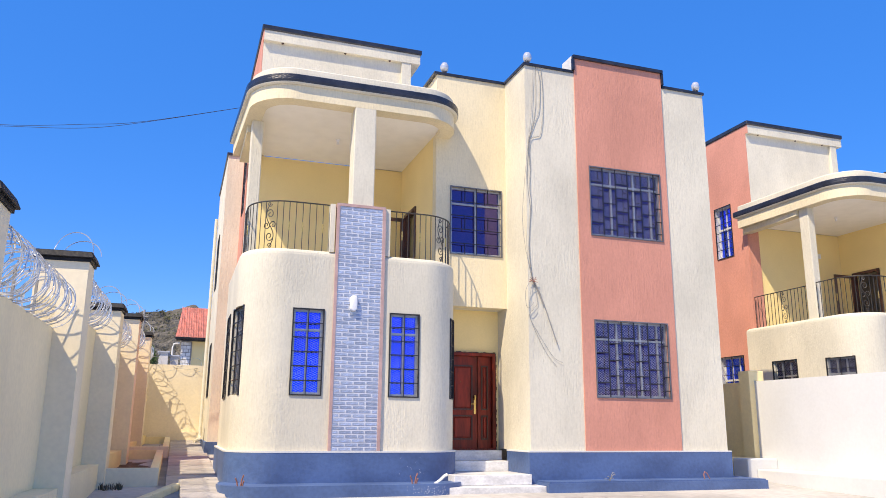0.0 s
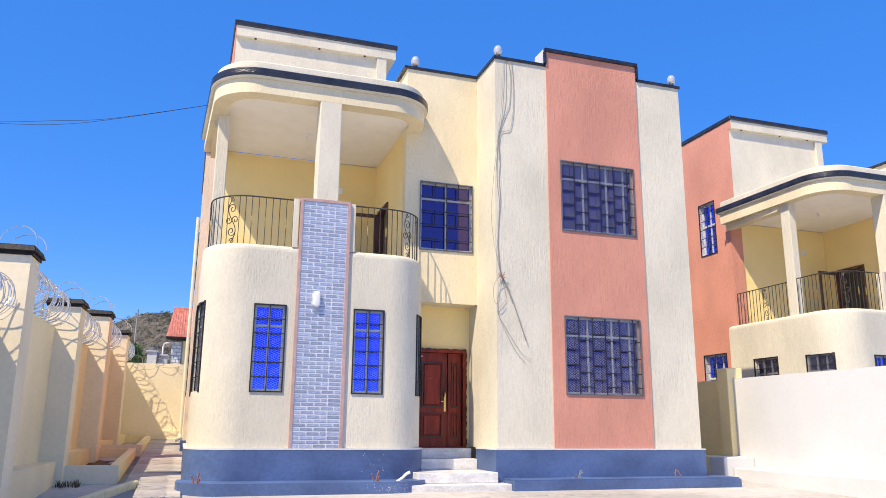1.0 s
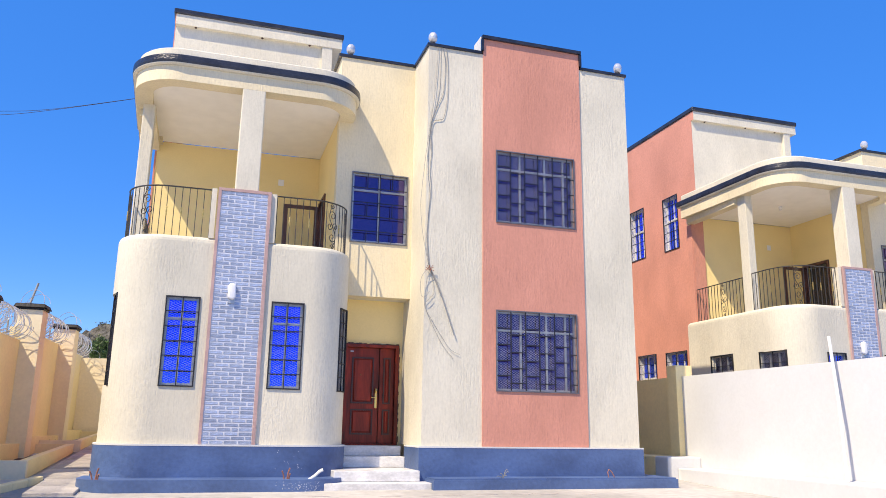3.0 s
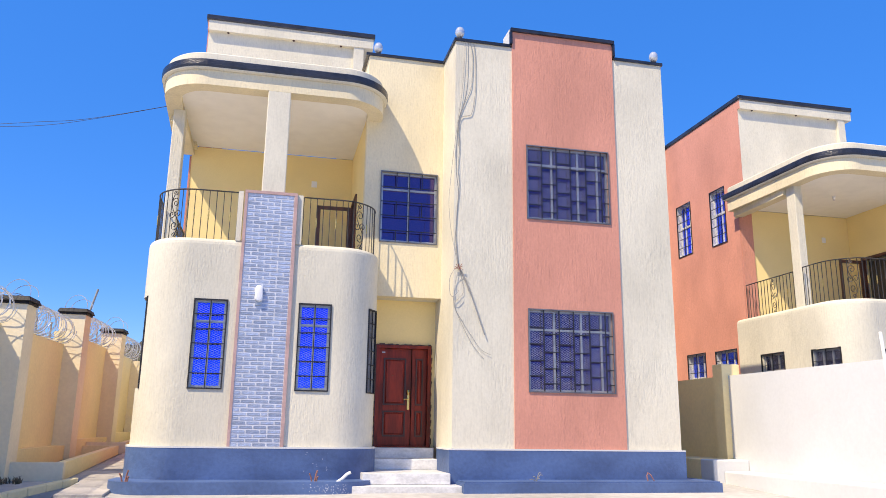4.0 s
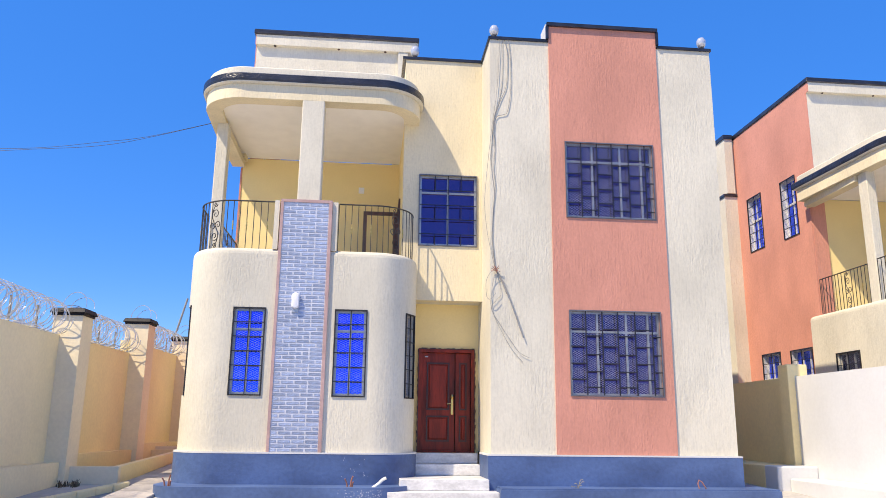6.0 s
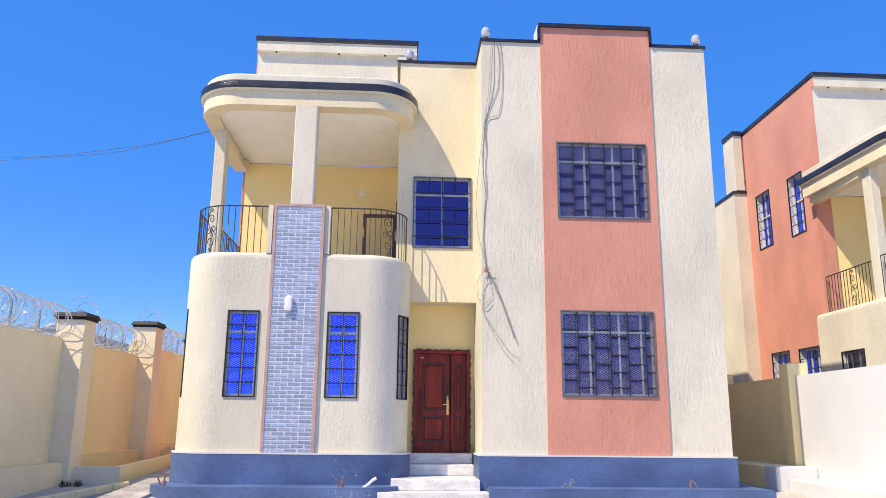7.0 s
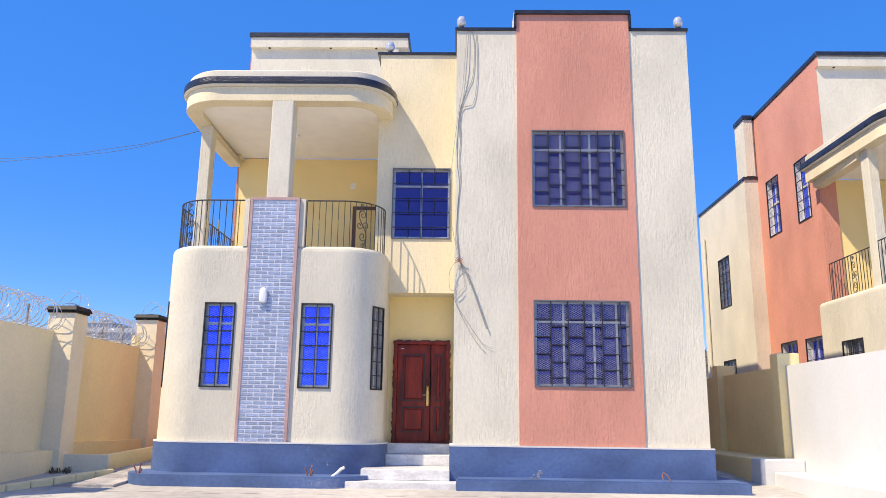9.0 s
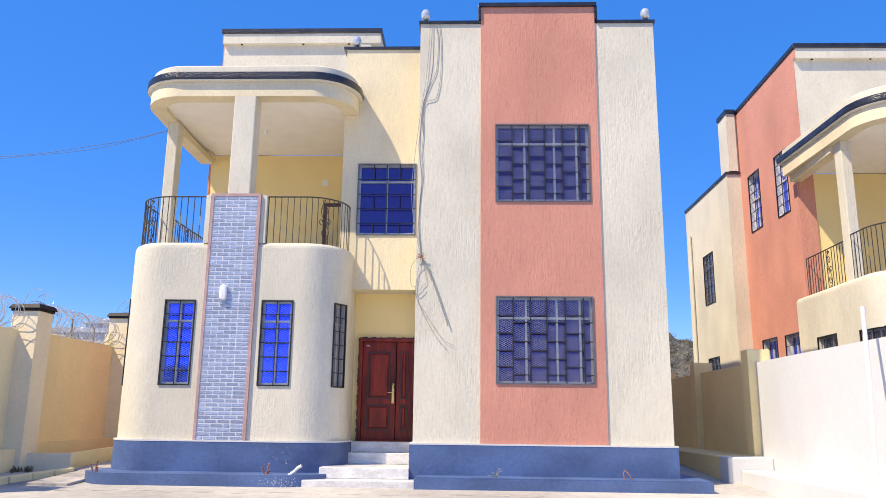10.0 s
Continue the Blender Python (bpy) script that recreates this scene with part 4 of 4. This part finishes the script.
step_back = Line([(0.84, 23.9), (0.84, 23.12), (1.139, 23.12)])
part("wall", wall(fresh(), step_back, 9.72, 11.638, 0.2), CREAM, neighbour, "cream stucco tower return")
band(neighbour, "parapet_trim", step_back, 11.64, 11.78, 0.26, 0.04, BLACK, "black painted parapet edge")
tagged(neighbour, "matching cream and salmon house behind the white boundary wall")


# ---- planters, path and yard ----
def rise(y):
    return GZ + 0.05 * min(max(y - 12, 0), 16)


def planter(y0, y1, x0, x1, top0, top1):
    P = thing("planter", "long masonry planter bed along the boundary wall", "planter", "planter beds")
    bm = fresh()
    box(bm, x0, y0, 0.0, x1, y0 + 0.16, top0)
    part("planter_end", bm, PIERPALE, P, "pale cement planter end")
    bm = fresh()
    v = box(bm, x1 - 0.16, y0 + 0.162, 0.0, x1, y1, 1.0)
    for q in v:
        if q.co.z > 0.5:
            q.co.z = top0 if q.co.y < (y0 + y1) / 2 else top1
    part("planter_side", bm, WALLPAINT, P)
    bm = fresh()
    box(bm, x0, y1 - 0.16, 0.0, x1 - 0.162, y1, top1)
    part("planter_end", bm, WALLPAINT, P)
    bm = fresh()
    n = 14
    rng = random.Random(int(y0 * 10))
    rows = [[bm.verts.new((x0 + (x1 - 0.16 - x0) * i / 5, y0 + 0.16 + (y1 - y0 - 0.32) * k / n, (top0 + (top1 - top0) * k / n) - 0.26 + rng.uniform(-0.04, 0.04))) for i in range(6)] for k in range(n + 1)]
    for r, s in zip(rows, rows[1:]):
        for i in range(5):
            bm.faces.new((r[i], r[i + 1], s[i + 1], s[i]))
    part("soil", bm, SOIL, P)


planter(16.2, 21.9, -1.55, -0.38, 0.73, 0.9)
planter(22.1, 27.9, -1.30, -0.25, 0.98, 1.15)


def stubble(name, cx, cy, cz, n, spread, height, material, label, seed):
    """A tuft of thin bent blades."""
    bm = fresh()
    rng = random.Random(seed)
    for _ in range(n):
        a, r = rng.uniform(0, math.tau), spread * math.sqrt(rng.random())
        p = Vector((cx + r * math.cos(a), cy + r * math.sin(a), cz))
        h, lean = height * rng.uniform(0.5, 1.1), Vector((rng.uniform(-0.5, 0.5), rng.uniform(-0.5, 0.5), 0))
        w = Vector((math.cos(a), math.sin(a), 0)) * 0.012 * (1 + height)
        mid, tip = p + lean * h * 0.35 + Vector((0, 0, h * 0.6)), p + lean * h + Vector((0, 0, h))
        v = [bm.verts.new(c) for c in (p - w, p + w, mid + w * 0.8, mid - w * 0.8, tip)]
        bm.faces.new(v[:4])
        bm.faces.new((v[3], v[2], v[4]))
    ob = part(name, bm, material, None, label)
    return tagged(ob, "", name.replace("_", " "), "", "stuff")


stubble("dry_weeds", -0.9, 17.0, 0.44, 70, 0.4, 0.24, DRYLEAF, "dry weeds in the planter soil", 1)
stubble("dry_weeds", -0.9, 23.2, 0.72, 70, 0.45, 0.26, DRYLEAF, "dry weeds in the planter soil", 2)
stubble("dry_weeds", -1.2, 15.85, 0.36, 60, 0.22, 0.14, DRYLEAF, "dark dry leaves and litter by the planter", 3)


def path():
    bm = fresh()
    a = [bm.verts.new((x, y, rise(y) + 0.004)) for y in (13.9, 28.05) for x in (-0.4, 0.8)]
    bm.faces.new((a[0], a[1], a[3], a[2]))
    bmesh.ops.solidify(bm, geom=bm.faces[:], thickness=0.1)
    P = structure("path", bm, CONCRETE, "paved side path between house and boundary wall")
    y = 13.95
    rng = random.Random(5)
    while y < 27.6:
        d = rng.uniform(0.75, 1.05)
        bm = fresh()
        box(bm, 0.02 if y < 15.3 else -0.24, 0.0, -0.05, 0.77, d - 0.03, 0.03)
        bevelled(bm, 0.008, 1)
        o = part("paving_slab", bm, PAVING, P)
        o.matrix_basis = pose(0, y, rise(y) + 0.02, 2.86 + rng.uniform(-0.3, 0.3))
        y += d
    for k in range(7):
        bm = fresh()
        box(bm, -0.14, 0.0, -0.1, 0.0, 0.50, 0.13)
        bevelled(bm, 0.015, 1)
        o = part("kerb_stone", bm, WALLPAINT, P)
        o.matrix_basis = pose(-0.02 - 0.147 * (6.6 - k), 15.45 - 0.5 * (6.6 - k), rise(15.45 - 0.5 * (6.6 - k)), 2.6, 0, -16.4 + rng.uniform(-1, 1))
    # flat stones of the front yard
    stones = []
    for i in range(22):
        for k in range(5):
            if rng.random() < 0.12:
                continue
            stones.append((-3.4 + i * 0.62 + rng.uniform(-0.08, 0.08), 11.6 + k * 0.48 + rng.uniform(-0.08, 0.08)))
    for x, y in stones:
        n = rng.choice((5, 6, 7))
        ring = [(x + 0.27 * rng.uniform(0.8, 1.1) * math.cos(j / n * math.tau), y + 0.21 * rng.uniform(0.8, 1.1) * math.sin(j / n * math.tau)) for j in range(n)]
        bm = fresh()
        slab(bm, ring, rise(y) - 0.02, rise(y) + 0.012)
        part("flagstone", bm, PAVING, P)


path()


# ---- cables and pipes ----
def cable(name, pts, r, material, label, category="cable", group=""):
    bm = fresh()
    # smooth the way through the points
    fine = []
    P = [Vector(p) for p in pts]
    P = [2 * P[0] - P[1]] + P + [2 * P[-1] - P[-2]]
    for i in range(1, len(P) - 2):
        for k in range(8):
            t = k / 8
            a, b, c, d = P[i - 1:i + 3]
            fine.append(0.5 * ((2 * b) + (c - a) * t + (2 * a - 5 * b + 4 * c - d) * t * t + (3 * b - a - 3 * c + d) * t ** 3))
    fine.append(P[-2])
    tube(bm, fine, r, 5)
    return tagged(part(name, bm, material, None, label), "", category, group)


fy = YR - 0.006
THIN = "thin grey loose cable hanging down the wall"
for ways, r, out, label in (
        ([(7.06, 9.76), (7.03, 9.1), (6.98, 8.44), (6.91, 7.92), (6.82, 7.16), (6.75, 6.42), (6.73, 6.0), (6.78, 5.46), (6.87, 5.0), (6.95, 4.66)], 0.0045, 0.02, THIN),
        ([(7.13, 9.77), (7.12, 8.84), (7.04, 8.31), (6.93, 7.92), (6.89, 7.4), (6.88, 6.8), (6.93, 6.3), (6.91, 5.8), (6.88, 5.34), (6.95, 4.66)], 0.005, 0.0, THIN),
        ([(7.17, 9.74), (7.23, 9.37), (7.2, 8.7), (7.09, 8.38), (6.97, 8.05), (6.92, 7.8), (6.95, 7.3), (6.92, 6.8), (6.95, 6.43), (6.9, 5.8), (6.89, 5.3), (6.95, 4.68)], 0.006, 0.01, THIN),
        ([(7.25, 9.75), (7.29, 9.3), (7.29, 8.6), (7.22, 8.1), (7.12, 8.01), (7.0, 7.97), (6.94, 7.8), (6.92, 7.3)], 0.006, 0.012, "thin grey loose cable with a sharp bend on the wall"),
        ([(6.95, 4.68), (7.1, 4.41), (7.27, 3.96), (7.5, 3.3)], 0.012, 0.04, "bundled grey cable end hanging free"),
        ([(6.95, 4.66), (7.03, 4.52), (7.13, 4.3), (7.17, 4.18)], 0.011, 0.025, "short bundled grey cable end"),
        ([(6.95, 4.66), (6.88, 4.3), (6.86, 3.89), (7.04, 3.56), (7.26, 3.23), (7.43, 3.01), (7.63, 2.91)], 0.0036, 0.02, THIN),
        ([(6.96, 4.66), (7.06, 4.2), (6.97, 4.05), (6.88, 3.84), (7.21, 3.17), (7.49, 2.82)], 0.0036, 0.015, THIN),
        ([(6.94, 4.66), (6.83, 4.58), (6.75, 4.4), (6.76, 4.12), (6.82, 4.05), (6.9, 4.12), (6.94, 4.18)], 0.0045, 0.08, "grey cable end curled into a loose loop")):
    cable("loose_cable", [(x, fy - out, z) for x, z in ways], r, CABLE, label, "cable", "loose cables")
bm = fresh()
rng = random.Random(3)
for _ in range(14):
    d = Vector((rng.uniform(-1, 1), rng.uniform(-0.8, 0.1), rng.uniform(-0.6, 1)))
    bar(bm, (6.95, fy - 0.04, 4.65), Vector((6.95, fy - 0.04, 4.65)) + d * 0.1, 0.006, 4)
tagged(part("cable_knot", bm, COPPER, None, "knot of brown cable ends tied at the corner"), "", "cable")
for s in (0.0, 0.08):
    cable("overhead_cable", [(XT, 21.0, 10.42), (-1.6, 20.6, 9.36 + s * 0.3), (-3.0, 20.4, 8.93 + s * 1.3), (-4.6, 20.2, 8.68 + s * 0.4), (-6.6, 20.0, 8.42 + s * 1.4), (-9.0, 19.8, 8.3 + s), (-18, 19, 8.4 + s), (-40, 18, 11.5)], 0.006, IRON, "black overhead supply cable running to the house", "cable", "overhead cables")
for x, y, sc in ((1.0, 14.42, 1.0), (4.2, 14.4, 1.0)):
    bm = fresh()
    for dx, lean, h in ((-0.03, -0.05, 0.15), (0.02, 0.04, 0.2), (0.05, 0.02, 0.1)):
        tube(bm, [(x + dx, y, 0.49), (x + dx + lean * 0.4, y - 0.01, 0.49 + h * 0.6 * sc), (x + dx + lean, y - 0.03, 0.49 + h * sc)], 0.014, 6)
    tagged(part("conduit_stub", bm, COPPER, None, "orange conduit stubs sticking out of the blue step"), "", "conduit", "conduit stubs")
# bared wires with bent ends
bm = fresh()
for dx, dz, bend in ((-0.13, 0.05, -0.03), (-0.05, 0.1, -0.06), (0.07, 0.17, 0.05), (0.1, 0.13, 0.03), (0.03, 0.06, 0.08)):
    tube(bm, [(8.4, 14.36, 0.49), (8.4 + dx * 0.4, 14.35, 0.49 + dz * 0.7), (8.4 + dx * 0.8, 14.34, 0.49 + dz), (8.4 + dx + bend * 0.4, 14.33, 0.49 + dz * 0.92)], 0.008, 5)
tagged(part("wire_ends", bm, CABLE, None, "spread grey wire ends sticking out of the blue step"), "", "wire", "conduit stubs")
bm = fresh()
tube(bm, [(10.72, 14.36, 0.49), (10.69, 14.35, 0.6), (10.71, 14.34, 0.66), (10.77, 14.34, 0.62), (10.83, 14.35, 0.53), (10.86, 14.36, 0.49)], 0.012, 6)
tagged(part("conduit_loop", bm, COPPER, None, "bent orange conduit loop in the blue step"), "", "conduit", "conduit stubs")
bm = fresh()
tube(bm, [(4.62, 14.42, 0.48), (4.72, 14.40, 0.55), (4.80, 14.38, 0.63), (4.86, 14.37, 0.66)], 0.03, 8)
tagged(part("pipe_stub", bm, PVC, None, "white plastic pipe stub beside the steps"), "", "pipe")
bm = fresh()
tube(bm, [(13.66, 11.25, 3.2), (13.55, 11.05, 2.0), (13.42, 10.9, 0.62)], 0.03, 8)
tagged(part("leaning_pipe", bm, PVC, None, "white plastic pipe leaning on the boundary wall"), "", "pipe")


# ---- beyond the walls ----
def hill_height(x, y):
    w = max(0.0, 1 - ((x - 5) / (52 if x < 5 else 95)) ** 2) * max(0.0, 1 - ((y - 205) / 88) ** 2)
    rock = max(0.0, noise.noise((x * 0.45, y * 0.45, 7))) + 0.5 * max(0.0, noise.noise((x * 1.1, y * 0.9, 9)))
    return w * (28.6 + 5 * noise.noise((x * 0.03, y * 0.03, 1)) + 2.2 * noise.noise((x * 0.15, y * 0.15, 4))) + min(1.0, w * 3) * 1.5 * rock - 0.5


def hill():
    nx, ny = 260, 170
    verts, faces = [], []
    for k in range(ny + 1):
        for i in range(nx + 1):
            x, y = -60 + 190 * i / nx, 118 + 172 * (k / ny) ** 1.25
            verts.append((x, y, hill_height(x, y)))
    for k in range(ny):
        for i in range(nx):
            a = k * (nx + 1) + i
            faces.append((a, a + 1, a + nx + 2, a + nx + 1))
    me = bpy.data.meshes.new("backdrop_hill")
    me.from_pydata(verts, [], faces)
    me.materials.append(HILL)
    tagged(new("backdrop_hill", me), "dry rocky scrub-covered hill behind the houses", "hill", "", "structure")
    # thorn scrub and dry brush on it
    rng = random.Random(11)
    for name, count, size, colour, label in (
            ("hill_scrub", 3000, (0.3, 1.1), (0.15, 0.15, 0.06), "dull green thorn scrub on the hillside"),
            ("hill_dry_brush", 2600, (0.2, 0.7), (0.24, 0.19, 0.12), "dry straw brown brush on the hillside")):
        verts, faces = [], []
        for _ in range(count):
            x, y = rng.uniform(-45, 85), rng.uniform(128, 206)
            z = hill_height(x, y) - 0.25 * size[0]
            s = size[0] + (size[1] - size[0]) * rng.random() ** 2.5
            for _ in range(18):
                c = Vector((x + rng.gauss(0, 0.6) * s, y + rng.gauss(0, 0.6) * s, z + abs(rng.gauss(0.25, 0.3)) * s))
                d = [Vector((rng.uniform(-1, 1), rng.uniform(-1, 1), rng.uniform(-1, 1))) * 0.3 * s for _ in range(3)]
                faces.append((len(verts), len(verts) + 1, len(verts) + 2))
                verts += [c + e for e in d]
        me = bpy.data.meshes.new(name)
        me.from_pydata(verts, [], faces)
        me.materials.append(mat(name + "_leaf", colour, rough=0.8, vary=0.3, scale=(0.1, 0.1, 0.1)))
        tagged(new(name, me), label, "scrub", "", "stuff")


hill()


def red_house():
    H = thing("red_roof_house", "small house with red sheet roof and block corner", "house")
    x0, x1, y0, y1 = -0.1, 7.0, 43.0, 49.0
    bm = fresh()
    wall(bm, Line([(x0, y1), (x0, y0), (x1, y0), (x1, y1)]), 0.5, 6.0, 0.25, [(6 + 1.2, 6 + 2.2, 3.6, 5.2)])
    part("wall", bm, YELLOW, H, "pale yellow wall")
    bm = fresh()
    box(bm, x0 + 1.15, y0 + 0.1, 3.55, x0 + 2.3, y0 + 0.16, 5.25)
    part("shutter", bm, WALLPAINT, H)
    bm = fresh()
    v = [bm.verts.new(p) for p in ((x0 - 0.35, y0 - 0.5, 6.02), (x1 + 0.4, y0 - 0.5, 6.02), (x1 + 0.4, y0 + 3, 8.1), (x0 - 0.1, y0 + 3, 8.1), (x1 + 0.4, y1 + 0.5, 6.02), (x0 + 0.1, y1 + 0.1, 6.02))]
    bm.faces.new((v[0], v[1], v[2], v[3]))
    bm.faces.new((v[3], v[2], v[4], v[5]))
    bmesh.ops.solidify(bm, geom=bm.faces[:], thickness=0.06)
    r = part("roof", bm, ROOFRED, H, "red corrugated sheet roof")
    for k in range(60):
        x = x0 - 0.25 + k * 0.126
        bm = fresh()
        bar(bm, (x, y0 - 0.5, 6.10), (x + (0.25 if k == 0 else 0), y0 + 2.98, 8.13), 0.008, 5)
        part("roof_rib", bm, ROOFRED, r)
    bm = fresh()
    box(bm, x0 - 0.35, y0 - 0.54, 5.92, x1 + 0.4, y0 - 0.50, 6.04)
    part("fascia", bm, CAPPAINT, H)
    bm = fresh()
    box(bm, x0 - 0.3, y0 - 0.49, 5.88, x1 + 0.3, y0 - 0.001, 5.92)
    part("soffit", bm, CAPPAINT, H)
    bm = fresh()
    box(bm, x0 - 0.03, y0 - 0.03, 0.8, x0 + 0.52, y0 - 0.002, 5.87)
    part("corner_strip", bm, CABLE, H, "dark jointed corner strip")
    for k in range(27):
        cuts = (0.0, 0.27, 0.5) if k % 2 else (0.0, 0.14, 0.4, 0.5)
        for u, v in zip(cuts, cuts[1:]):
            bm = fresh()
            box(bm, x0 - 0.03 + u, y0 - 0.06, 0.82 + k * 0.186, x0 - 0.03 + v - 0.022, y0 - 0.031, 0.82 + k * 0.186 + 0.155)
            part("corner_block", bm, BLOCKGREY, H)
    bm = fresh()
    tube(bm, [(x0 - 0.45, y0 - 0.3, 0.6), (x0 - 0.45, y0 - 0.3, 5.5), (x0 - 0.4, y0 - 0.3, 5.68), (x0 - 0.12, y0 - 0.3, 5.74)], 0.04, 8)
    part("drainpipe", bm, PVC, H)


red_house()
bm = fresh()
bar(bm, (-2.42, 50, 0.2), (-2.4, 50, 8.4), 0.07, 10, 0.045)
pole = tagged(part("utility_pole", bm, CABLE, None, "slim grey utility pole behind the rear wall"), "", "pole")
bm = fresh()
box(bm, -2.62, 49.93, 7.95, -2.18, 50.0, 8.01)
part("cross_arm", bm, CABLE, pole)
bm = fresh()
bar(bm, (-8.7, 47, 0.2), (-6.55, 47, 9.0), 0.075, 8, 0.06)
tagged(part("leaning_pole", bm, CABLE, None, "thin leaning grey pole rising behind the boundary wall"), "", "pole")


def outbuilding(x0, x1, y, top):
    B = thing("outbuilding", "small grey cement outbuilding beside the red-roofed house", "outbuilding", "cement outbuildings")
    bm = fresh()
    box(bm, x0, y, 0.3, x1, y + 1.6, top - 0.08)
    part("wall", bm, CONCRETE, B)
    bm = fresh()
    box(bm, x0 - 0.06, y - 0.06, top - 0.079, x1 + 0.06, y + 1.66, top)
    bevelled(bm, 0.015, 1)
    part("roof", bm, FARWHITE, B, "flat grey cement roof")


outbuilding(-1.1, -0.68, 38.6, 4.92)
outbuilding(-0.58, -0.22, 38.9, 4.78)


def bush(cx, cy, cz, rx, rz, n, seed, name="shrub", label="green shrub behind the boundary wall", material=None):
    B = thing(name, label, "shrub")
    bm = fresh()
    rng = random.Random(seed)
    for _ in range(5):
        bar(bm, (cx + rng.uniform(-0.1, 0.1), cy, 0.3), (cx + rng.uniform(-1, 1) * rx * 0.6, cy + rng.uniform(-0.4, 0.4), cz + rng.uniform(-0.3, 0.3) * rz), 0.03, 5, 0.01)
    part("stem", bm, DRYLEAF, B)
    verts, faces = [], []
    for _ in range(n):
        d = Vector((rng.gauss(0, 1), rng.gauss(0, 1), rng.gauss(0, 1))).normalized() * rng.random() ** 0.4
        k = 1 + 0.35 * noise.noise((d.x * 2, d.y * 2, d.z * 2 + seed))
        c = Vector((cx + d.x * rx * k, cy + d.y * rx * k, cz + d.z * rz * k))
        u = Vector((rng.uniform(-1, 1), rng.uniform(-1, 1), rng.uniform(0.1, 1.4))).normalized()
        v = u.cross(Vector((rng.uniform(-1, 1), rng.uniform(-1, 1), 0.3))).normalized()
        L = rng.uniform(0.12, 0.24)
        b = len(verts)
        verts += [c, c + u * L * 0.5 + v * L * 0.12, c + u * L, c + u * L * 0.5 - v * L * 0.12]
        faces.append((b, b + 1, b + 2, b + 3))
    me = bpy.data.meshes.new("leaves")
    me.from_pydata(verts, [], faces)
    me.materials.append(material or GREEN)
    ob = new("leaves", me)
    ob.parent = B
    tagged(ob, kind="stuff")


bush(-1.62, 36.0, 4.3, 0.55, 0.68, 2200, 5)
bush(-7.0, 26.0, 2.9, 1.6, 1.1, 1500, 6)
bush(-10.5, 34.0, 3.6, 1.8, 1.4, 1500, 8)
bush(-15.0, 40.0, 4.0, 2.4, 1.7, 1500, 9)


def far_building():
    B = thing("far_building", "distant grey flat-roofed building with dark windows", "building")
    bm = fresh()
    box(bm, -37, 80, 0.0, -26.5, 92, 10.0)
    part("wall", bm, FARWHITE, B)
    bm = fresh()
    box(bm, -37.3, 79.7, 10.0, -26.2, 92.3, 10.5)
    part("roof", bm, FARWHITE, B)
    bm = fresh()
    box(bm, -33.8, 82, 10.5, -30.8, 86, 11.2)
    box(bm, -34.2, 81.7, 11.2, -30.4, 86.3, 11.36)
    lathe(bm, [(0.75, 11.36), (0.75, 11.75), (0.5, 11.95), (0.05, 12.05)], (-32.3, 84, 0), 14)
    part("roof_room", bm, FARWHITE, B)
    for i in range(5):
        for z in (3.2, 7.2):
            bm = fresh()
            box(bm, -36.2 + i * 2.0, 79.93, z, -35.0 + i * 2.0, 79.99, z + 1.7)
            part("window", bm, DARKGLASS, B)


far_building()
